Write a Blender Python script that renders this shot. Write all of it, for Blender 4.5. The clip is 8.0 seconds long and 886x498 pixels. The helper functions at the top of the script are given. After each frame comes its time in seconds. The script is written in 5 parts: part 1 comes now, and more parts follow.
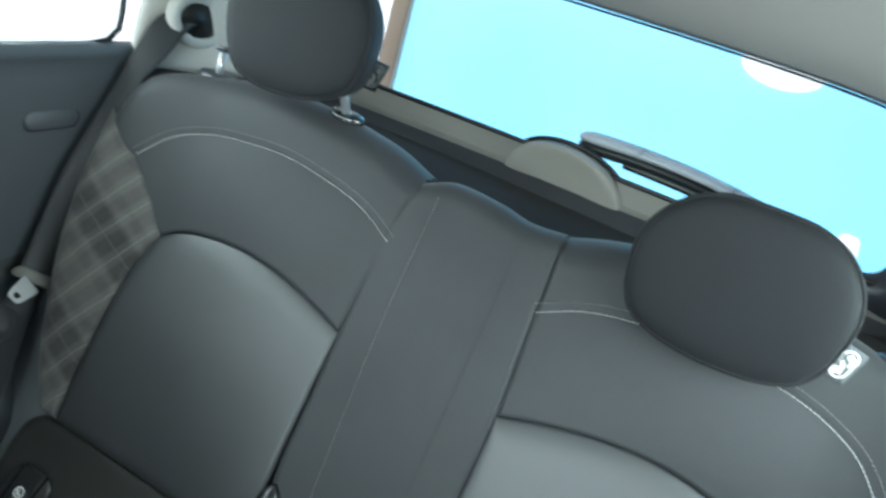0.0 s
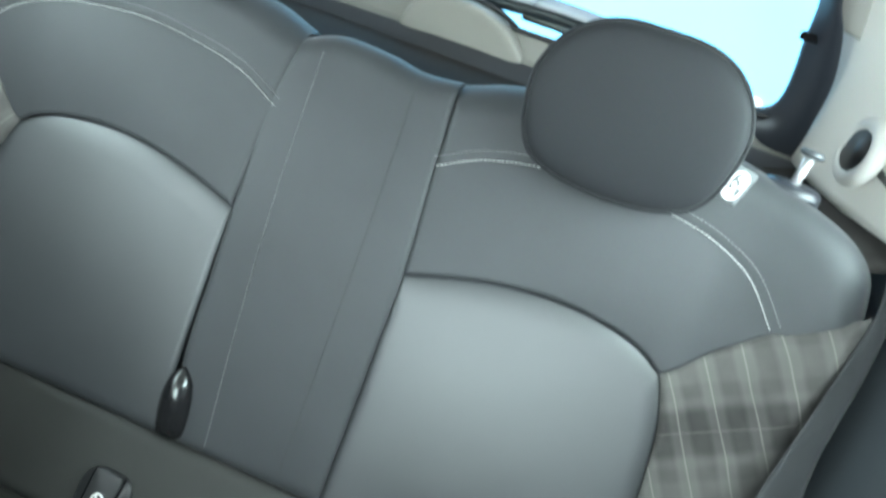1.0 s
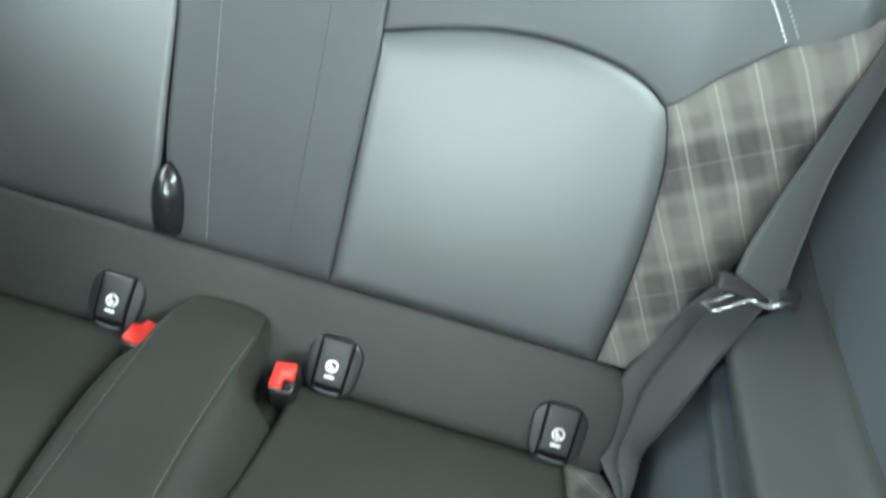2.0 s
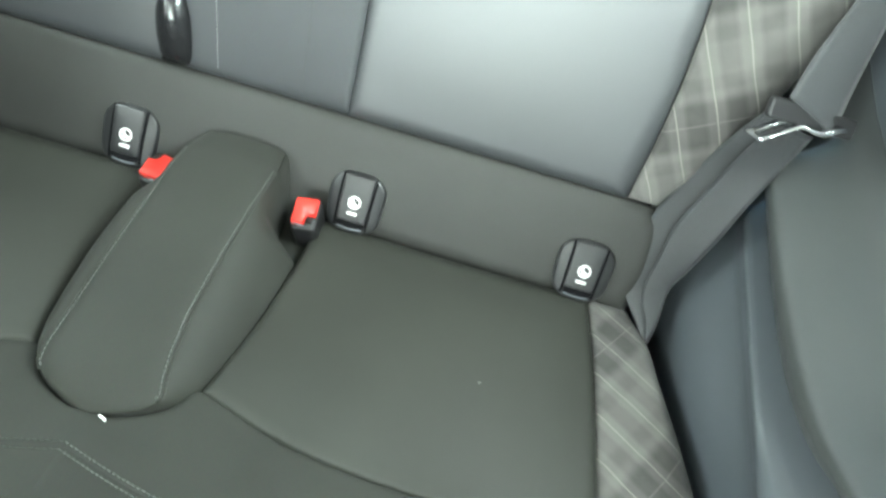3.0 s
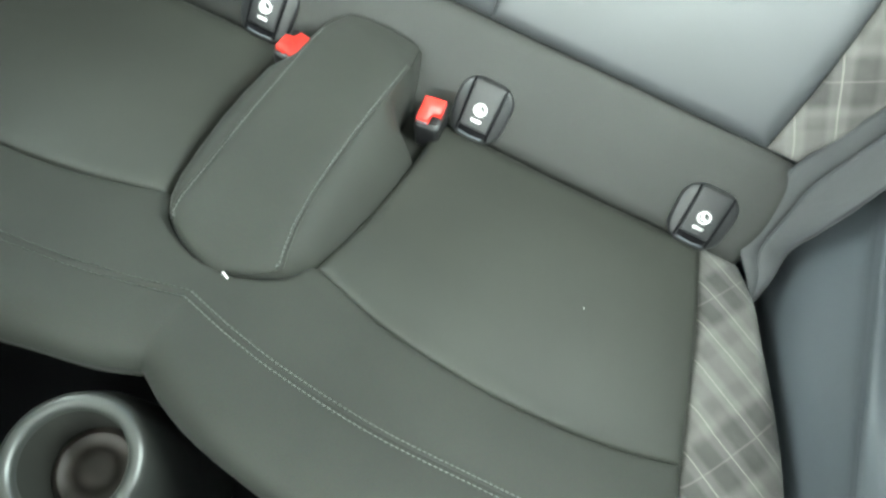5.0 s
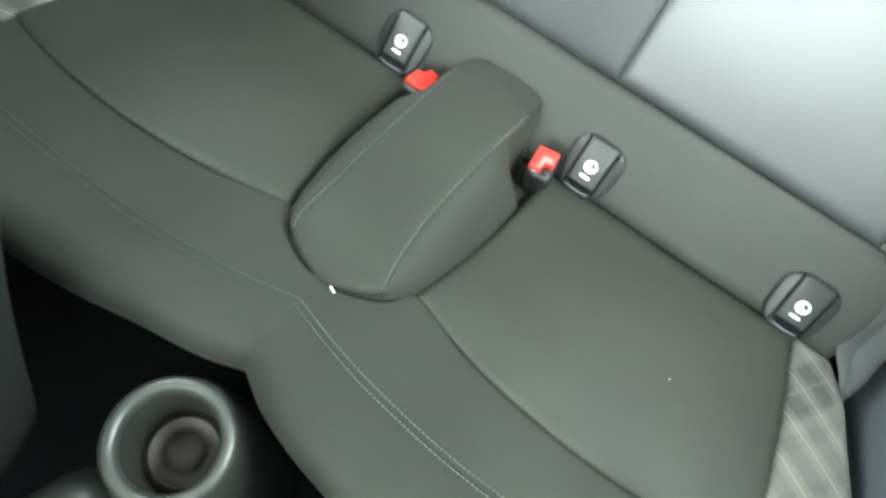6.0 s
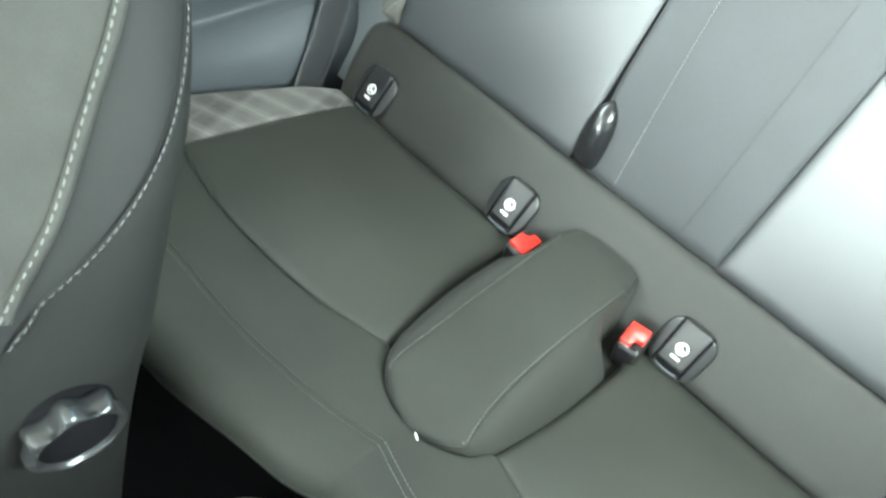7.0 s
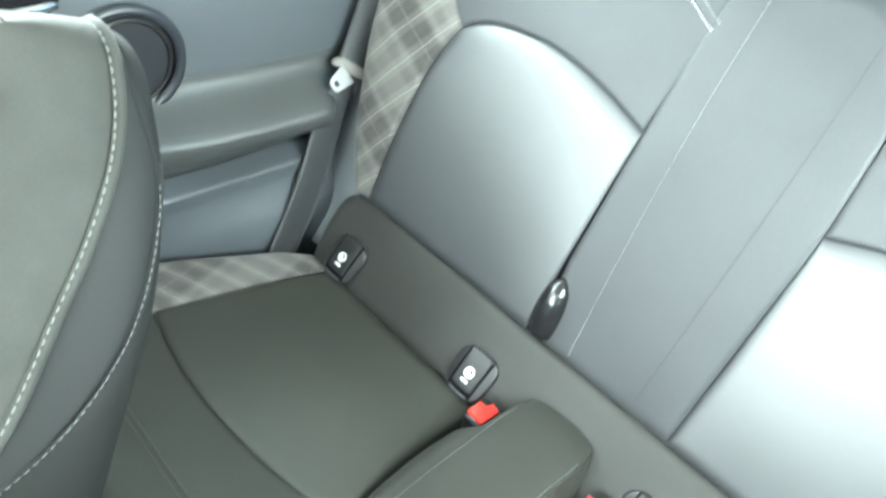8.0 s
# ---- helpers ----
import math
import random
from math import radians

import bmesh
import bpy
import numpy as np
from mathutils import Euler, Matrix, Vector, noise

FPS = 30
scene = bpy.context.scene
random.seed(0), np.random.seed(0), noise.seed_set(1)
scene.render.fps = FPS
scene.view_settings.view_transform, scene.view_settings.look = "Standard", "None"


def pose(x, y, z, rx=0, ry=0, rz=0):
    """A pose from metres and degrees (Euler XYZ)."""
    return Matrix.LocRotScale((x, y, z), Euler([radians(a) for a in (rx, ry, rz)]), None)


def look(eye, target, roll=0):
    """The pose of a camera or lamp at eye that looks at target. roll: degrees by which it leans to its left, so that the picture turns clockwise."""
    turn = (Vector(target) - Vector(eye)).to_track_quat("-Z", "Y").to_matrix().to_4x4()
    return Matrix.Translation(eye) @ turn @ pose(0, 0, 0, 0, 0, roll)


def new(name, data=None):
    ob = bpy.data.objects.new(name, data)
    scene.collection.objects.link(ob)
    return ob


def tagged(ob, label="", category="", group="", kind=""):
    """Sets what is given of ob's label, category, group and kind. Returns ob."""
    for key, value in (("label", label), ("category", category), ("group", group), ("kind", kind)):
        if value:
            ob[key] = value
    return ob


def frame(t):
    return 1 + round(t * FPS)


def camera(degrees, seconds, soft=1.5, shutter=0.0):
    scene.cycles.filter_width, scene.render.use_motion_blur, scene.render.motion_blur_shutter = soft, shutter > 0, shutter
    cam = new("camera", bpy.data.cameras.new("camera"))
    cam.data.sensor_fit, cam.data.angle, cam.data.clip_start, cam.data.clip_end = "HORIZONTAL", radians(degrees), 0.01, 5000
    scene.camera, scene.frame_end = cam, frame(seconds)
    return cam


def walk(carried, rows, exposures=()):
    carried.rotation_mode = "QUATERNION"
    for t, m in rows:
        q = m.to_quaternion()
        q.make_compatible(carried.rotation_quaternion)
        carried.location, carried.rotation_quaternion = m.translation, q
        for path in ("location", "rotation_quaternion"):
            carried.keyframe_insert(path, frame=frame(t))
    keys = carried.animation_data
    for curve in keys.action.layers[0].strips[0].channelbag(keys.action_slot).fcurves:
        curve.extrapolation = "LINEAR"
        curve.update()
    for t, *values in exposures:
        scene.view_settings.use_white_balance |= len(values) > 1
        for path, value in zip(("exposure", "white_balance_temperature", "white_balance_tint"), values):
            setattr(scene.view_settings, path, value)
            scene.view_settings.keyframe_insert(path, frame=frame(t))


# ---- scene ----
cam = camera(67.2, 8.0, soft=2.6, shutter=0.4)
PATH = [
    (0, (0.201, -0.466, 1.171), (-0.377, 1.271, 0.366), 17.3),
    (0.5, (0.225, -0.453, 1.153), (-0.162, 1.303, 0.278), 17.7),
    (1, (0.241, -0.444, 1.126), (-0.023, 1.262, 0.115), 16.8),
    (1.5, (0.251, -0.44, 1.092), (0.11, 1.139, -0.128), 15.8),
    (2, (0.262, -0.44, 1.06), (0.177, 0.947, -0.378), 13.7),
    (3.5, (0.261, -0.448, 1.008), (0.274, 0.511, -0.747), 18.1),
    (4, (0.252, -0.46, 0.999), (0.279, 0.443, -0.786), 22.5),
    (4.5, (0.234, -0.47, 0.994), (0.189, 0.373, -0.819), 20.6),
    (6, (0.175, -0.499, 1.012), (-0.131, 0.314, -0.79), 16.8),
    (6.5, (0.157, -0.512, 1.029), (-0.386, 0.342, -0.696), 11.4),
    (7, (0.148, -0.512, 1.05), (-0.558, 0.402, -0.583), 10.2),
    (7.5, (0.15, -0.497, 1.079), (-0.684, 0.495, -0.444), 8.5),
    (8, (0.158, -0.487, 1.113), (-0.757, 0.647, -0.257), 10.1),
]
walk(cam, [(t, look(eye, target, roll)) for t, eye, target, roll in PATH],
     exposures=[(0.0, -1.58, 6250, 10), (0.5, -1.20, 6250, 10), (1.0, -0.86, 6300, 10), (1.5, -0.60, 6350, 10), (2.0, -0.40, 6500, 10), (3.5, 0.42, 6800, 10), (6.5, 0.52, 6800, 10), (8.0, 0.76, 6550, 10)])

# ---------- light ----------
world = bpy.data.worlds.new("world")
scene.world = world
world.use_nodes = True
wn = world.node_tree.nodes
sky = wn.new("ShaderNodeTexSky")
sky.sky_type = 'NISHITA'
sky.sun_disc = False
sky.sun_elevation = radians(52)
sky.sun_rotation = radians(150)
wn["Background"].inputs["Strength"].default_value = 0.12
world.node_tree.links.new(sky.outputs["Color"], wn["Background"].inputs["Color"])


def area_lamp(name, eye, target, sx, sy, power, colour):
    data = bpy.data.lights.new(name, 'AREA')
    data.shape, data.size, data.size_y, data.energy, data.color = 'RECTANGLE', sx, sy, power, colour
    ob = new(name, data)
    ob.matrix_world = look(eye, target)
    return ob


# daylight in the window openings
TINT = (0.835, 0.985, 0.98)
area_lamp("windscreen_daylight", (0.06, -1.48, 1.13), (0.02, 0.1, 0.76), 0.84, 0.56, 92.0, TINT)
area_lamp("side_daylight_left", (-0.665, -0.38, 1.015), (-0.10, -0.30, 0.70), 1.20, 0.30, 25.0, TINT)
area_lamp("side_daylight_right", (0.66, -0.02, 1.045), (0.10, -0.02, 0.68), 0.60, 0.24, 24.0, TINT)

# ---------- materials ----------


def nodes_of(name):
    m = bpy.data.materials.new(name)
    m.use_nodes = True
    nt = m.node_tree
    return m, nt, nt.nodes["Principled BSDF"]


def add(nt, kind, **values):
    n = nt.nodes.new(kind)
    for k, v in values.items():
        n.inputs[k].default_value = v
    return n


def surface(name, colour, rough, metal=0.0, vary=0.18, grain=700.0, grain_depth=0.0004, cells=False, spec=0.5, sheen=0.0, blotch=9.0, ior=1.5, wrinkle=0.0, fleck=0.15):
    """Colour with stains at a large scale, grain at a small one, roughness that varies, fine relief."""
    m, nt, p = nodes_of(name)
    co = nt.nodes.new("ShaderNodeTexCoord")
    big = add(nt, "ShaderNodeTexNoise", Scale=blotch, Detail=5.0)
    nt.links.new(co.outputs["Object"], big.inputs["Vector"])
    fine = add(nt, "ShaderNodeTexNoise", Scale=grain * 0.5, Detail=2.0)
    nt.links.new(co.outputs["Object"], fine.inputs["Vector"])
    ramp = nt.nodes.new("ShaderNodeMix")
    ramp.data_type = 'RGBA'
    lo = [c * (1 - vary) for c in colour] + [1]
    hi = [min(1, c * (1 + vary)) for c in colour] + [1]
    ramp.inputs["A"].default_value, ramp.inputs["B"].default_value = lo, hi
    nt.links.new(big.outputs["Fac"], ramp.inputs["Factor"])
    dust = nt.nodes.new("ShaderNodeMix")
    dust.data_type, dust.blend_type = 'RGBA', 'MULTIPLY'
    dust.inputs["Factor"].default_value = fleck
    nt.links.new(ramp.outputs["Result"], dust.inputs["A"])
    nt.links.new(fine.outputs["Color"], dust.inputs["B"])
    bright = nt.nodes.new("ShaderNodeMix")
    bright.data_type, bright.blend_type = 'RGBA', 'MULTIPLY'
    bright.inputs["Factor"].default_value = 1.0
    bright.inputs["B"].default_value = (1 + fleck * 0.5, 1 + fleck * 0.5, 1 + fleck * 0.5, 1)
    nt.links.new(dust.outputs["Result"], bright.inputs["A"])
    nt.links.new(bright.outputs["Result"], p.inputs["Base Color"])
    mr = nt.nodes.new("ShaderNodeMapRange")
    mr.inputs["To Min"].default_value, mr.inputs["To Max"].default_value = max(0.02, rough - 0.06), min(1, rough + 0.06)
    nt.links.new(big.outputs["Fac"], mr.inputs["Value"])
    nt.links.new(mr.outputs["Result"], p.inputs["Roughness"])
    p.inputs["Metallic"].default_value = metal
    p.inputs["Specular IOR Level"].default_value = spec
    p.inputs["IOR"].default_value = ior
    p.inputs["Sheen Weight"].default_value = sheen
    p.inputs["Sheen Roughness"].default_value = 0.4
    if cells:
        tex = add(nt, "ShaderNodeTexVoronoi", Scale=grain)
        out = tex.outputs["Distance"]
    else:
        tex = add(nt, "ShaderNodeTexNoise", Scale=grain, Detail=3.0)
        out = tex.outputs["Fac"]
    nt.links.new(co.outputs["Object"], tex.inputs["Vector"])
    bump = add(nt, "ShaderNodeBump", Strength=0.35, Distance=grain_depth)
    nt.links.new(out, bump.inputs["Height"])
    if wrinkle:
        soft = add(nt, "ShaderNodeTexNoise", Scale=16.0, Detail=3.0, Roughness=0.55)
        nt.links.new(co.outputs["Object"], soft.inputs["Vector"])
        fold = add(nt, "ShaderNodeBump", Strength=wrinkle, Distance=0.006)
        nt.links.new(soft.outputs["Fac"], fold.inputs["Height"])
        nt.links.new(fold.outputs["Normal"], bump.inputs["Normal"])
    nt.links.new(bump.outputs["Normal"], p.inputs["Normal"])
    return m


def plaid(name, angle, period=0.039, tone=0.85, lines_at=0.46):
    """Woven tartan: soft dark bands both ways, thin pale lines, in metres of the panel's own map, turned by angle."""
    m, nt, p = nodes_of(name)
    uv = nt.nodes.new("ShaderNodeUVMap")
    rot = nt.nodes.new("ShaderNodeVectorRotate")
    rot.rotation_type = 'Z_AXIS'
    rot.inputs["Angle"].default_value = angle
    nt.links.new(uv.outputs["UV"], rot.inputs["Vector"])
    wob = add(nt, "ShaderNodeTexNoise", Scale=14.0, Detail=1.0)
    nt.links.new(uv.outputs["UV"], wob.inputs["Vector"])
    push = nt.nodes.new("ShaderNodeVectorMath")
    push.operation = 'MULTIPLY_ADD'
    push.inputs[1].default_value = (0.006, 0.006, 0)
    nt.links.new(wob.outputs["Color"], push.inputs[0])
    nt.links.new(rot.outputs["Vector"], push.inputs[2])
    sep = nt.nodes.new("ShaderNodeSeparateXYZ")
    nt.links.new(push.outputs["Vector"], sep.inputs["Vector"])

    def math_node(op, a, b=None, c=None):
        n = nt.nodes.new("ShaderNodeMath")
        n.operation = op
        for i, v in enumerate((a, b, c)):
            if v is None:
                continue
            if isinstance(v, float):
                n.inputs[i].default_value = v
            else:
                nt.links.new(v, n.inputs[i])
        return n.outputs[0]

    def wave(v, per, shift):
        return math_node('PINGPONG', math_node('ADD', v, shift), per / 2)

    def band(v, per, shift, centre, half, soft):
        w = wave(v, per, shift)
        d = math_node('ABSOLUTE', math_node('SUBTRACT', w, centre))
        s = nt.nodes.new("ShaderNodeMapRange")
        s.interpolation_type = 'SMOOTHSTEP'
        s.inputs["From Min"].default_value, s.inputs["From Max"].default_value = half, half + soft
        s.inputs["To Min"].default_value, s.inputs["To Max"].default_value = 1.0, 0.0
        nt.links.new(d, s.inputs["Value"])
        return s.outputs["Result"]

    x, y = sep.outputs["X"], sep.outputs["Y"]
    dark_x = band(x, period * 2, 5.022, period * 0.5, period * 0.10, 0.009)
    fine_x = band(x, period, 5.022, period * 0.28, period * 0.03, 0.003)
    dark_y = band(y, period * 3.4, 5.066, 0.0, period * 0.48, 0.012)
    fine_y = band(y, period * 3.4, 5.066, period * 1.1, period * 0.10, 0.007)
    line_x = band(x, period, 5.022, 0.0, 0.0004, 0.0006)
    line_y = band(y, period * 3.4, 5.066, 0.0, 0.0004, 0.0008)
    blot = add(nt, "ShaderNodeTexNoise", Scale=26.0, Detail=3.0)
    nt.links.new(uv.outputs["UV"], blot.inputs["Vector"])
    both = math_node('ADD', math_node('ADD', math_node('MULTIPLY', dark_x, 0.46), math_node('MULTIPLY', fine_x, 0.16)),
                     math_node('ADD', math_node('MULTIPLY', dark_y, 0.75), math_node('MULTIPLY', fine_y, 0.22)))
    both = math_node('ADD', both, math_node('MULTIPLY_ADD', blot.outputs["Fac"], 0.9, -0.45))
    base = nt.nodes.new("ShaderNodeMix")
    base.data_type = 'RGBA'
    base.inputs["A"].default_value, base.inputs["B"].default_value = (0.157 * tone, 0.152 * tone, 0.142 * tone, 1), (0.040 * tone, 0.038 * tone, 0.037 * tone, 1)
    nt.links.new(math_node('MULTIPLY', both, 0.66), base.inputs["Factor"])
    lit = nt.nodes.new("ShaderNodeMix")
    lit.data_type = 'RGBA'
    lit.inputs["B"].default_value = (0.32, 0.305, 0.275, 1)
    nt.links.new(base.outputs["Result"], lit.inputs["A"])
    lines = math_node('MAXIMUM', math_node('MULTIPLY', line_x, lines_at), math_node('MULTIPLY', line_y, 0.17))
    nt.links.new(lines, lit.inputs["Factor"])
    nt.links.new(lit.outputs["Result"], p.inputs["Base Color"])
    p.inputs["Roughness"].default_value = 0.8
    p.inputs["Sheen Weight"].default_value = 0.15
    p.inputs["Specular IOR Level"].default_value = 0.25
    weave = add(nt, "ShaderNodeTexChecker", Scale=900.0)
    nt.links.new(uv.outputs["UV"], weave.inputs["Vector"])
    bump = add(nt, "ShaderNodeBump", Strength=0.4, Distance=0.0004)
    nt.links.new(weave.outputs["Fac"], bump.inputs["Height"])
    nt.links.new(bump.outputs["Normal"], p.inputs["Normal"])
    return m


LEATHER = surface("leatherette", (0.0255, 0.0278, 0.0308), 0.47, grain=1300.0, grain_depth=0.0002, cells=True, vary=0.24, spec=1.0, ior=1.60, wrinkle=0.10)
STRIP_CLOTH = surface("neutral_grey_strip_cloth", (0.0295, 0.0300, 0.0275), 0.55, grain=1500.0, grain_depth=0.0004, vary=0.30, sheen=0.1, spec=0.35, wrinkle=0.15, fleck=0.45)
# Same leatherette as LEATHER; the olive of bounced light is put in its colour.
BENCH_LEATHER = surface("bounce_tinted_leatherette", (0.0250, 0.0268, 0.0220), 0.52, grain=1300.0, grain_depth=0.0003, cells=True, vary=0.30, spec=0.42, wrinkle=0.16)
BACK_CLOTH = surface("slate_seat_cloth", (0.043, 0.046, 0.049), 0.55, grain=1500.0, grain_depth=0.0003, vary=0.24, sheen=0.08, spec=0.4, wrinkle=0.12, fleck=0.45)
# Cloth of the backs, darkened for the weaker light on the headrests.
HEAD_CLOTH = surface("shaded_headrest_cloth", (0.0190, 0.0205, 0.0230), 0.64, grain=1300.0, grain_depth=0.0004, vary=0.2, sheen=0.08, spec=0.22, fleck=0.5)
# Bench cloth, with the olive cast of bounced light mixed into its grey.
CLOTH = surface("grey_seat_cloth", (0.0292, 0.0309, 0.0268), 0.58, grain=1500.0, grain_depth=0.0004, vary=0.30, sheen=0.05, spec=0.18, wrinkle=0.15, fleck=0.45)
PLAID_BACK = plaid("plaid_cloth_back", radians(-31))
PLAID_CUSHION_R = plaid("plaid_cloth_cushion_right", radians(-54))
PLAID_CUSHION_L = plaid("plaid_cloth_cushion_left", radians(-65))
TRIM_DARK = surface("dark_grained_plastic", (0.072, 0.083, 0.092), 0.39, grain=1100.0, grain_depth=0.0004, cells=True, vary=0.10, spec=1.0)
TRIM_FRAME = surface("glossy_slate_plastic", (0.020, 0.023, 0.030), 0.34, grain=900.0, grain_depth=0.0002, vary=0.15, spec=0.8)
TRIM_PALE = surface("pale_slate_plastic", (0.17, 0.185, 0.20), 0.4, grain=900.0, grain_depth=0.0003, vary=0.12, spec=0.7)
TRIM_COVER = surface("warm_grey_cover_plastic", (0.29, 0.28, 0.25), 0.5, grain=800.0, grain_depth=0.0003, vary=0.08)
# Pillar plastic again, darkened because the tailgate band lies in shade.
TRIM_SHADED = surface("shaded_tailgate_plastic", (0.22, 0.212, 0.19), 0.5, grain=800.0, grain_depth=0.0003, vary=0.08)
FLAP_PLASTIC = surface("soft_black_plastic", (0.013, 0.0135, 0.0145), 0.33, grain=1000.0, grain_depth=0.0002, vary=0.12, spec=0.75)
SEAT_SIDE = surface("charcoal_side_cloth", (0.0175, 0.0188, 0.0181), 0.62, grain=1500.0, grain_depth=0.0003, vary=0.2, spec=0.22, fleck=0.4)
# Side trim plastic once more; the olive that the lighting gives is coloured in.
TRIM_ARMREST = surface("light_tinted_armrest_plastic", (0.049, 0.054, 0.053), 0.40, grain=1100.0, grain_depth=0.0004, cells=True, vary=0.10, spec=1.0)
GLOSS_BLACK = surface("glossy_black_plastic", (0.009, 0.009, 0.010), 0.24, grain=500.0, grain_depth=0.00005, vary=0.15, spec=0.8)
TRIM_BLACK = surface("black_plastic", (0.012, 0.012, 0.013), 0.38, grain=900.0, grain_depth=0.0002, vary=0.2)
TRIM_BEIGE = surface("pale_grey_pillar_plastic", (0.68, 0.665, 0.62), 0.55, grain=800.0, grain_depth=0.0003, vary=0.05)
HEADLINER = surface("headliner_cloth", (0.33, 0.32, 0.295), 0.9, grain=1400.0, grain_depth=0.0006, vary=0.05, spec=0.2)
GRILLE = surface("dark_speaker_cloth", (0.026, 0.028, 0.032), 0.8, grain=1600.0, grain_depth=0.0006, vary=0.15, spec=0.2)
CARPET = surface("matt_black", (0.006, 0.006, 0.007), 0.95, grain=900.0, grain_depth=0.002, vary=0.3, spec=0.1)
LINING = surface("slate_tailgate_lining", (0.050, 0.052, 0.058), 0.6, grain=900.0, grain_depth=0.0005, vary=0.12, spec=0.4)
SHELF = surface("dark_trunk_trim", (0.027, 0.0245, 0.0225), 0.85, grain=900.0, grain_depth=0.0006, vary=0.15, spec=0.3)
THREAD = surface("pale_thread", (0.58, 0.59, 0.57), 0.7, grain=2500.0, grain_depth=0.0002, vary=0.1)
SEAT_CLOTH = surface("charcoal_seat_cloth", (0.0150, 0.0161, 0.0150), 0.65, grain=1500.0, grain_depth=0.0003, vary=0.2, spec=0.18, fleck=0.4)
SATIN_CHROME = surface("satin_chrome", (0.80, 0.81, 0.82), 0.34, metal=0.85, vary=0.05, grain=400.0, grain_depth=0.00002)
STEEL = surface("brushed_steel", (0.42, 0.43, 0.44), 0.32, metal=1.0, vary=0.08, grain=600.0, grain_depth=0.00003)
WIPER_GREY = surface("lit_grey_paint", (0.46, 0.44, 0.47), 0.42, vary=0.15, grain=300.0, grain_depth=0.0001)
THREAD_DARK = surface("dark_thread", (0.105, 0.109, 0.104), 0.75, grain=2500.0, grain_depth=0.0002, vary=0.1)
TAN_PLASTIC = surface("grey_tan_plastic", (0.17, 0.165, 0.15), 0.45, grain=900.0, grain_depth=0.0001, vary=0.08)
# Cup plastic, darkened to give the shade inside the holder.
WELL = surface("shaded_cup_plastic", (0.026, 0.027, 0.0235), 0.55, grain=900.0, grain_depth=0.0003, vary=0.2, spec=0.3)
CUP_PLASTIC = surface("charcoal_plastic", (0.034, 0.037, 0.034), 0.33, grain=1000.0, grain_depth=0.0003, cells=True, vary=0.12, spec=0.9)
BOLSTER_CLOTH = surface("grey_suede_cloth", (0.0475, 0.0492, 0.0443), 0.75, grain=1600.0, grain_depth=0.0004, vary=0.5, sheen=0.05, spec=0.25, blotch=15.0, wrinkle=0.15, fleck=0.35)
THREAD_FAINT = surface("faint_thread", (0.042, 0.044, 0.040), 0.75, grain=2500.0, grain_depth=0.0002, vary=0.1)
THREAD_PALE = surface("pale_grey_thread", (0.15, 0.156, 0.146), 0.7, grain=2500.0, grain_depth=0.0002, vary=0.1)
THREAD_GREY = surface("grey_thread", (0.18, 0.184, 0.18), 0.7, grain=2500.0, grain_depth=0.0002, vary=0.1)
CHROME = surface("chrome", (0.75, 0.76, 0.77), 0.14, metal=1.0, vary=0.05, grain=400.0, grain_depth=0.00002)
SATIN = surface("satin_silver_plastic", (0.112, 0.115, 0.118), 0.24, metal=0.85, vary=0.06, grain=900.0, grain_depth=0.00005)
RED = surface("red_plastic", (0.75, 0.035, 0.025), 0.35, vary=0.06, grain=800.0, grain_depth=0.00008)
WHITE = surface("white_print", (0.80, 0.80, 0.78), 0.6, vary=0.03, grain=800.0, grain_depth=0.00003)
LABEL_CLOTH = surface("grey_label_cloth", (0.11, 0.115, 0.12), 0.8, grain=1800.0, grain_depth=0.0002, vary=0.08)
RUBBER = surface("rubber_mat", (0.062, 0.053, 0.047), 0.5, grain=60.0, grain_depth=0.0006, vary=0.35, blotch=40.0)


def webbing(name, tone=1.0):
    m, nt, p = nodes_of(name)
    uv = nt.nodes.new("ShaderNodeUVMap")
    tex = add(nt, "ShaderNodeTexWave", Scale=420.0, Distortion=0.6)
    tex.bands_direction = 'Y'
    nt.links.new(uv.outputs["UV"], tex.inputs["Vector"])
    big = add(nt, "ShaderNodeTexNoise", Scale=30.0, Detail=3.0)
    nt.links.new(uv.outputs["UV"], big.inputs["Vector"])
    mix = nt.nodes.new("ShaderNodeMix")
    mix.data_type = 'RGBA'
    mix.inputs["A"].default_value, mix.inputs["B"].default_value = (0.028 * tone, 0.030 * tone, 0.032 * tone, 1), (0.046 * tone, 0.049 * tone, 0.052 * tone, 1)
    nt.links.new(big.outputs["Fac"], mix.inputs["Factor"])
    nt.links.new(mix.outputs["Result"], p.inputs["Base Color"])
    p.inputs["Roughness"].default_value = 0.38
    p.inputs["Sheen Weight"].default_value = 0.12
    bump = add(nt, "ShaderNodeBump", Strength=0.4, Distance=0.0003)
    nt.links.new(tex.outputs["Fac"], bump.inputs["Height"])
    nt.links.new(bump.outputs["Normal"], p.inputs["Normal"])
    return m


WEBBING = webbing("belt_webbing", 0.85)


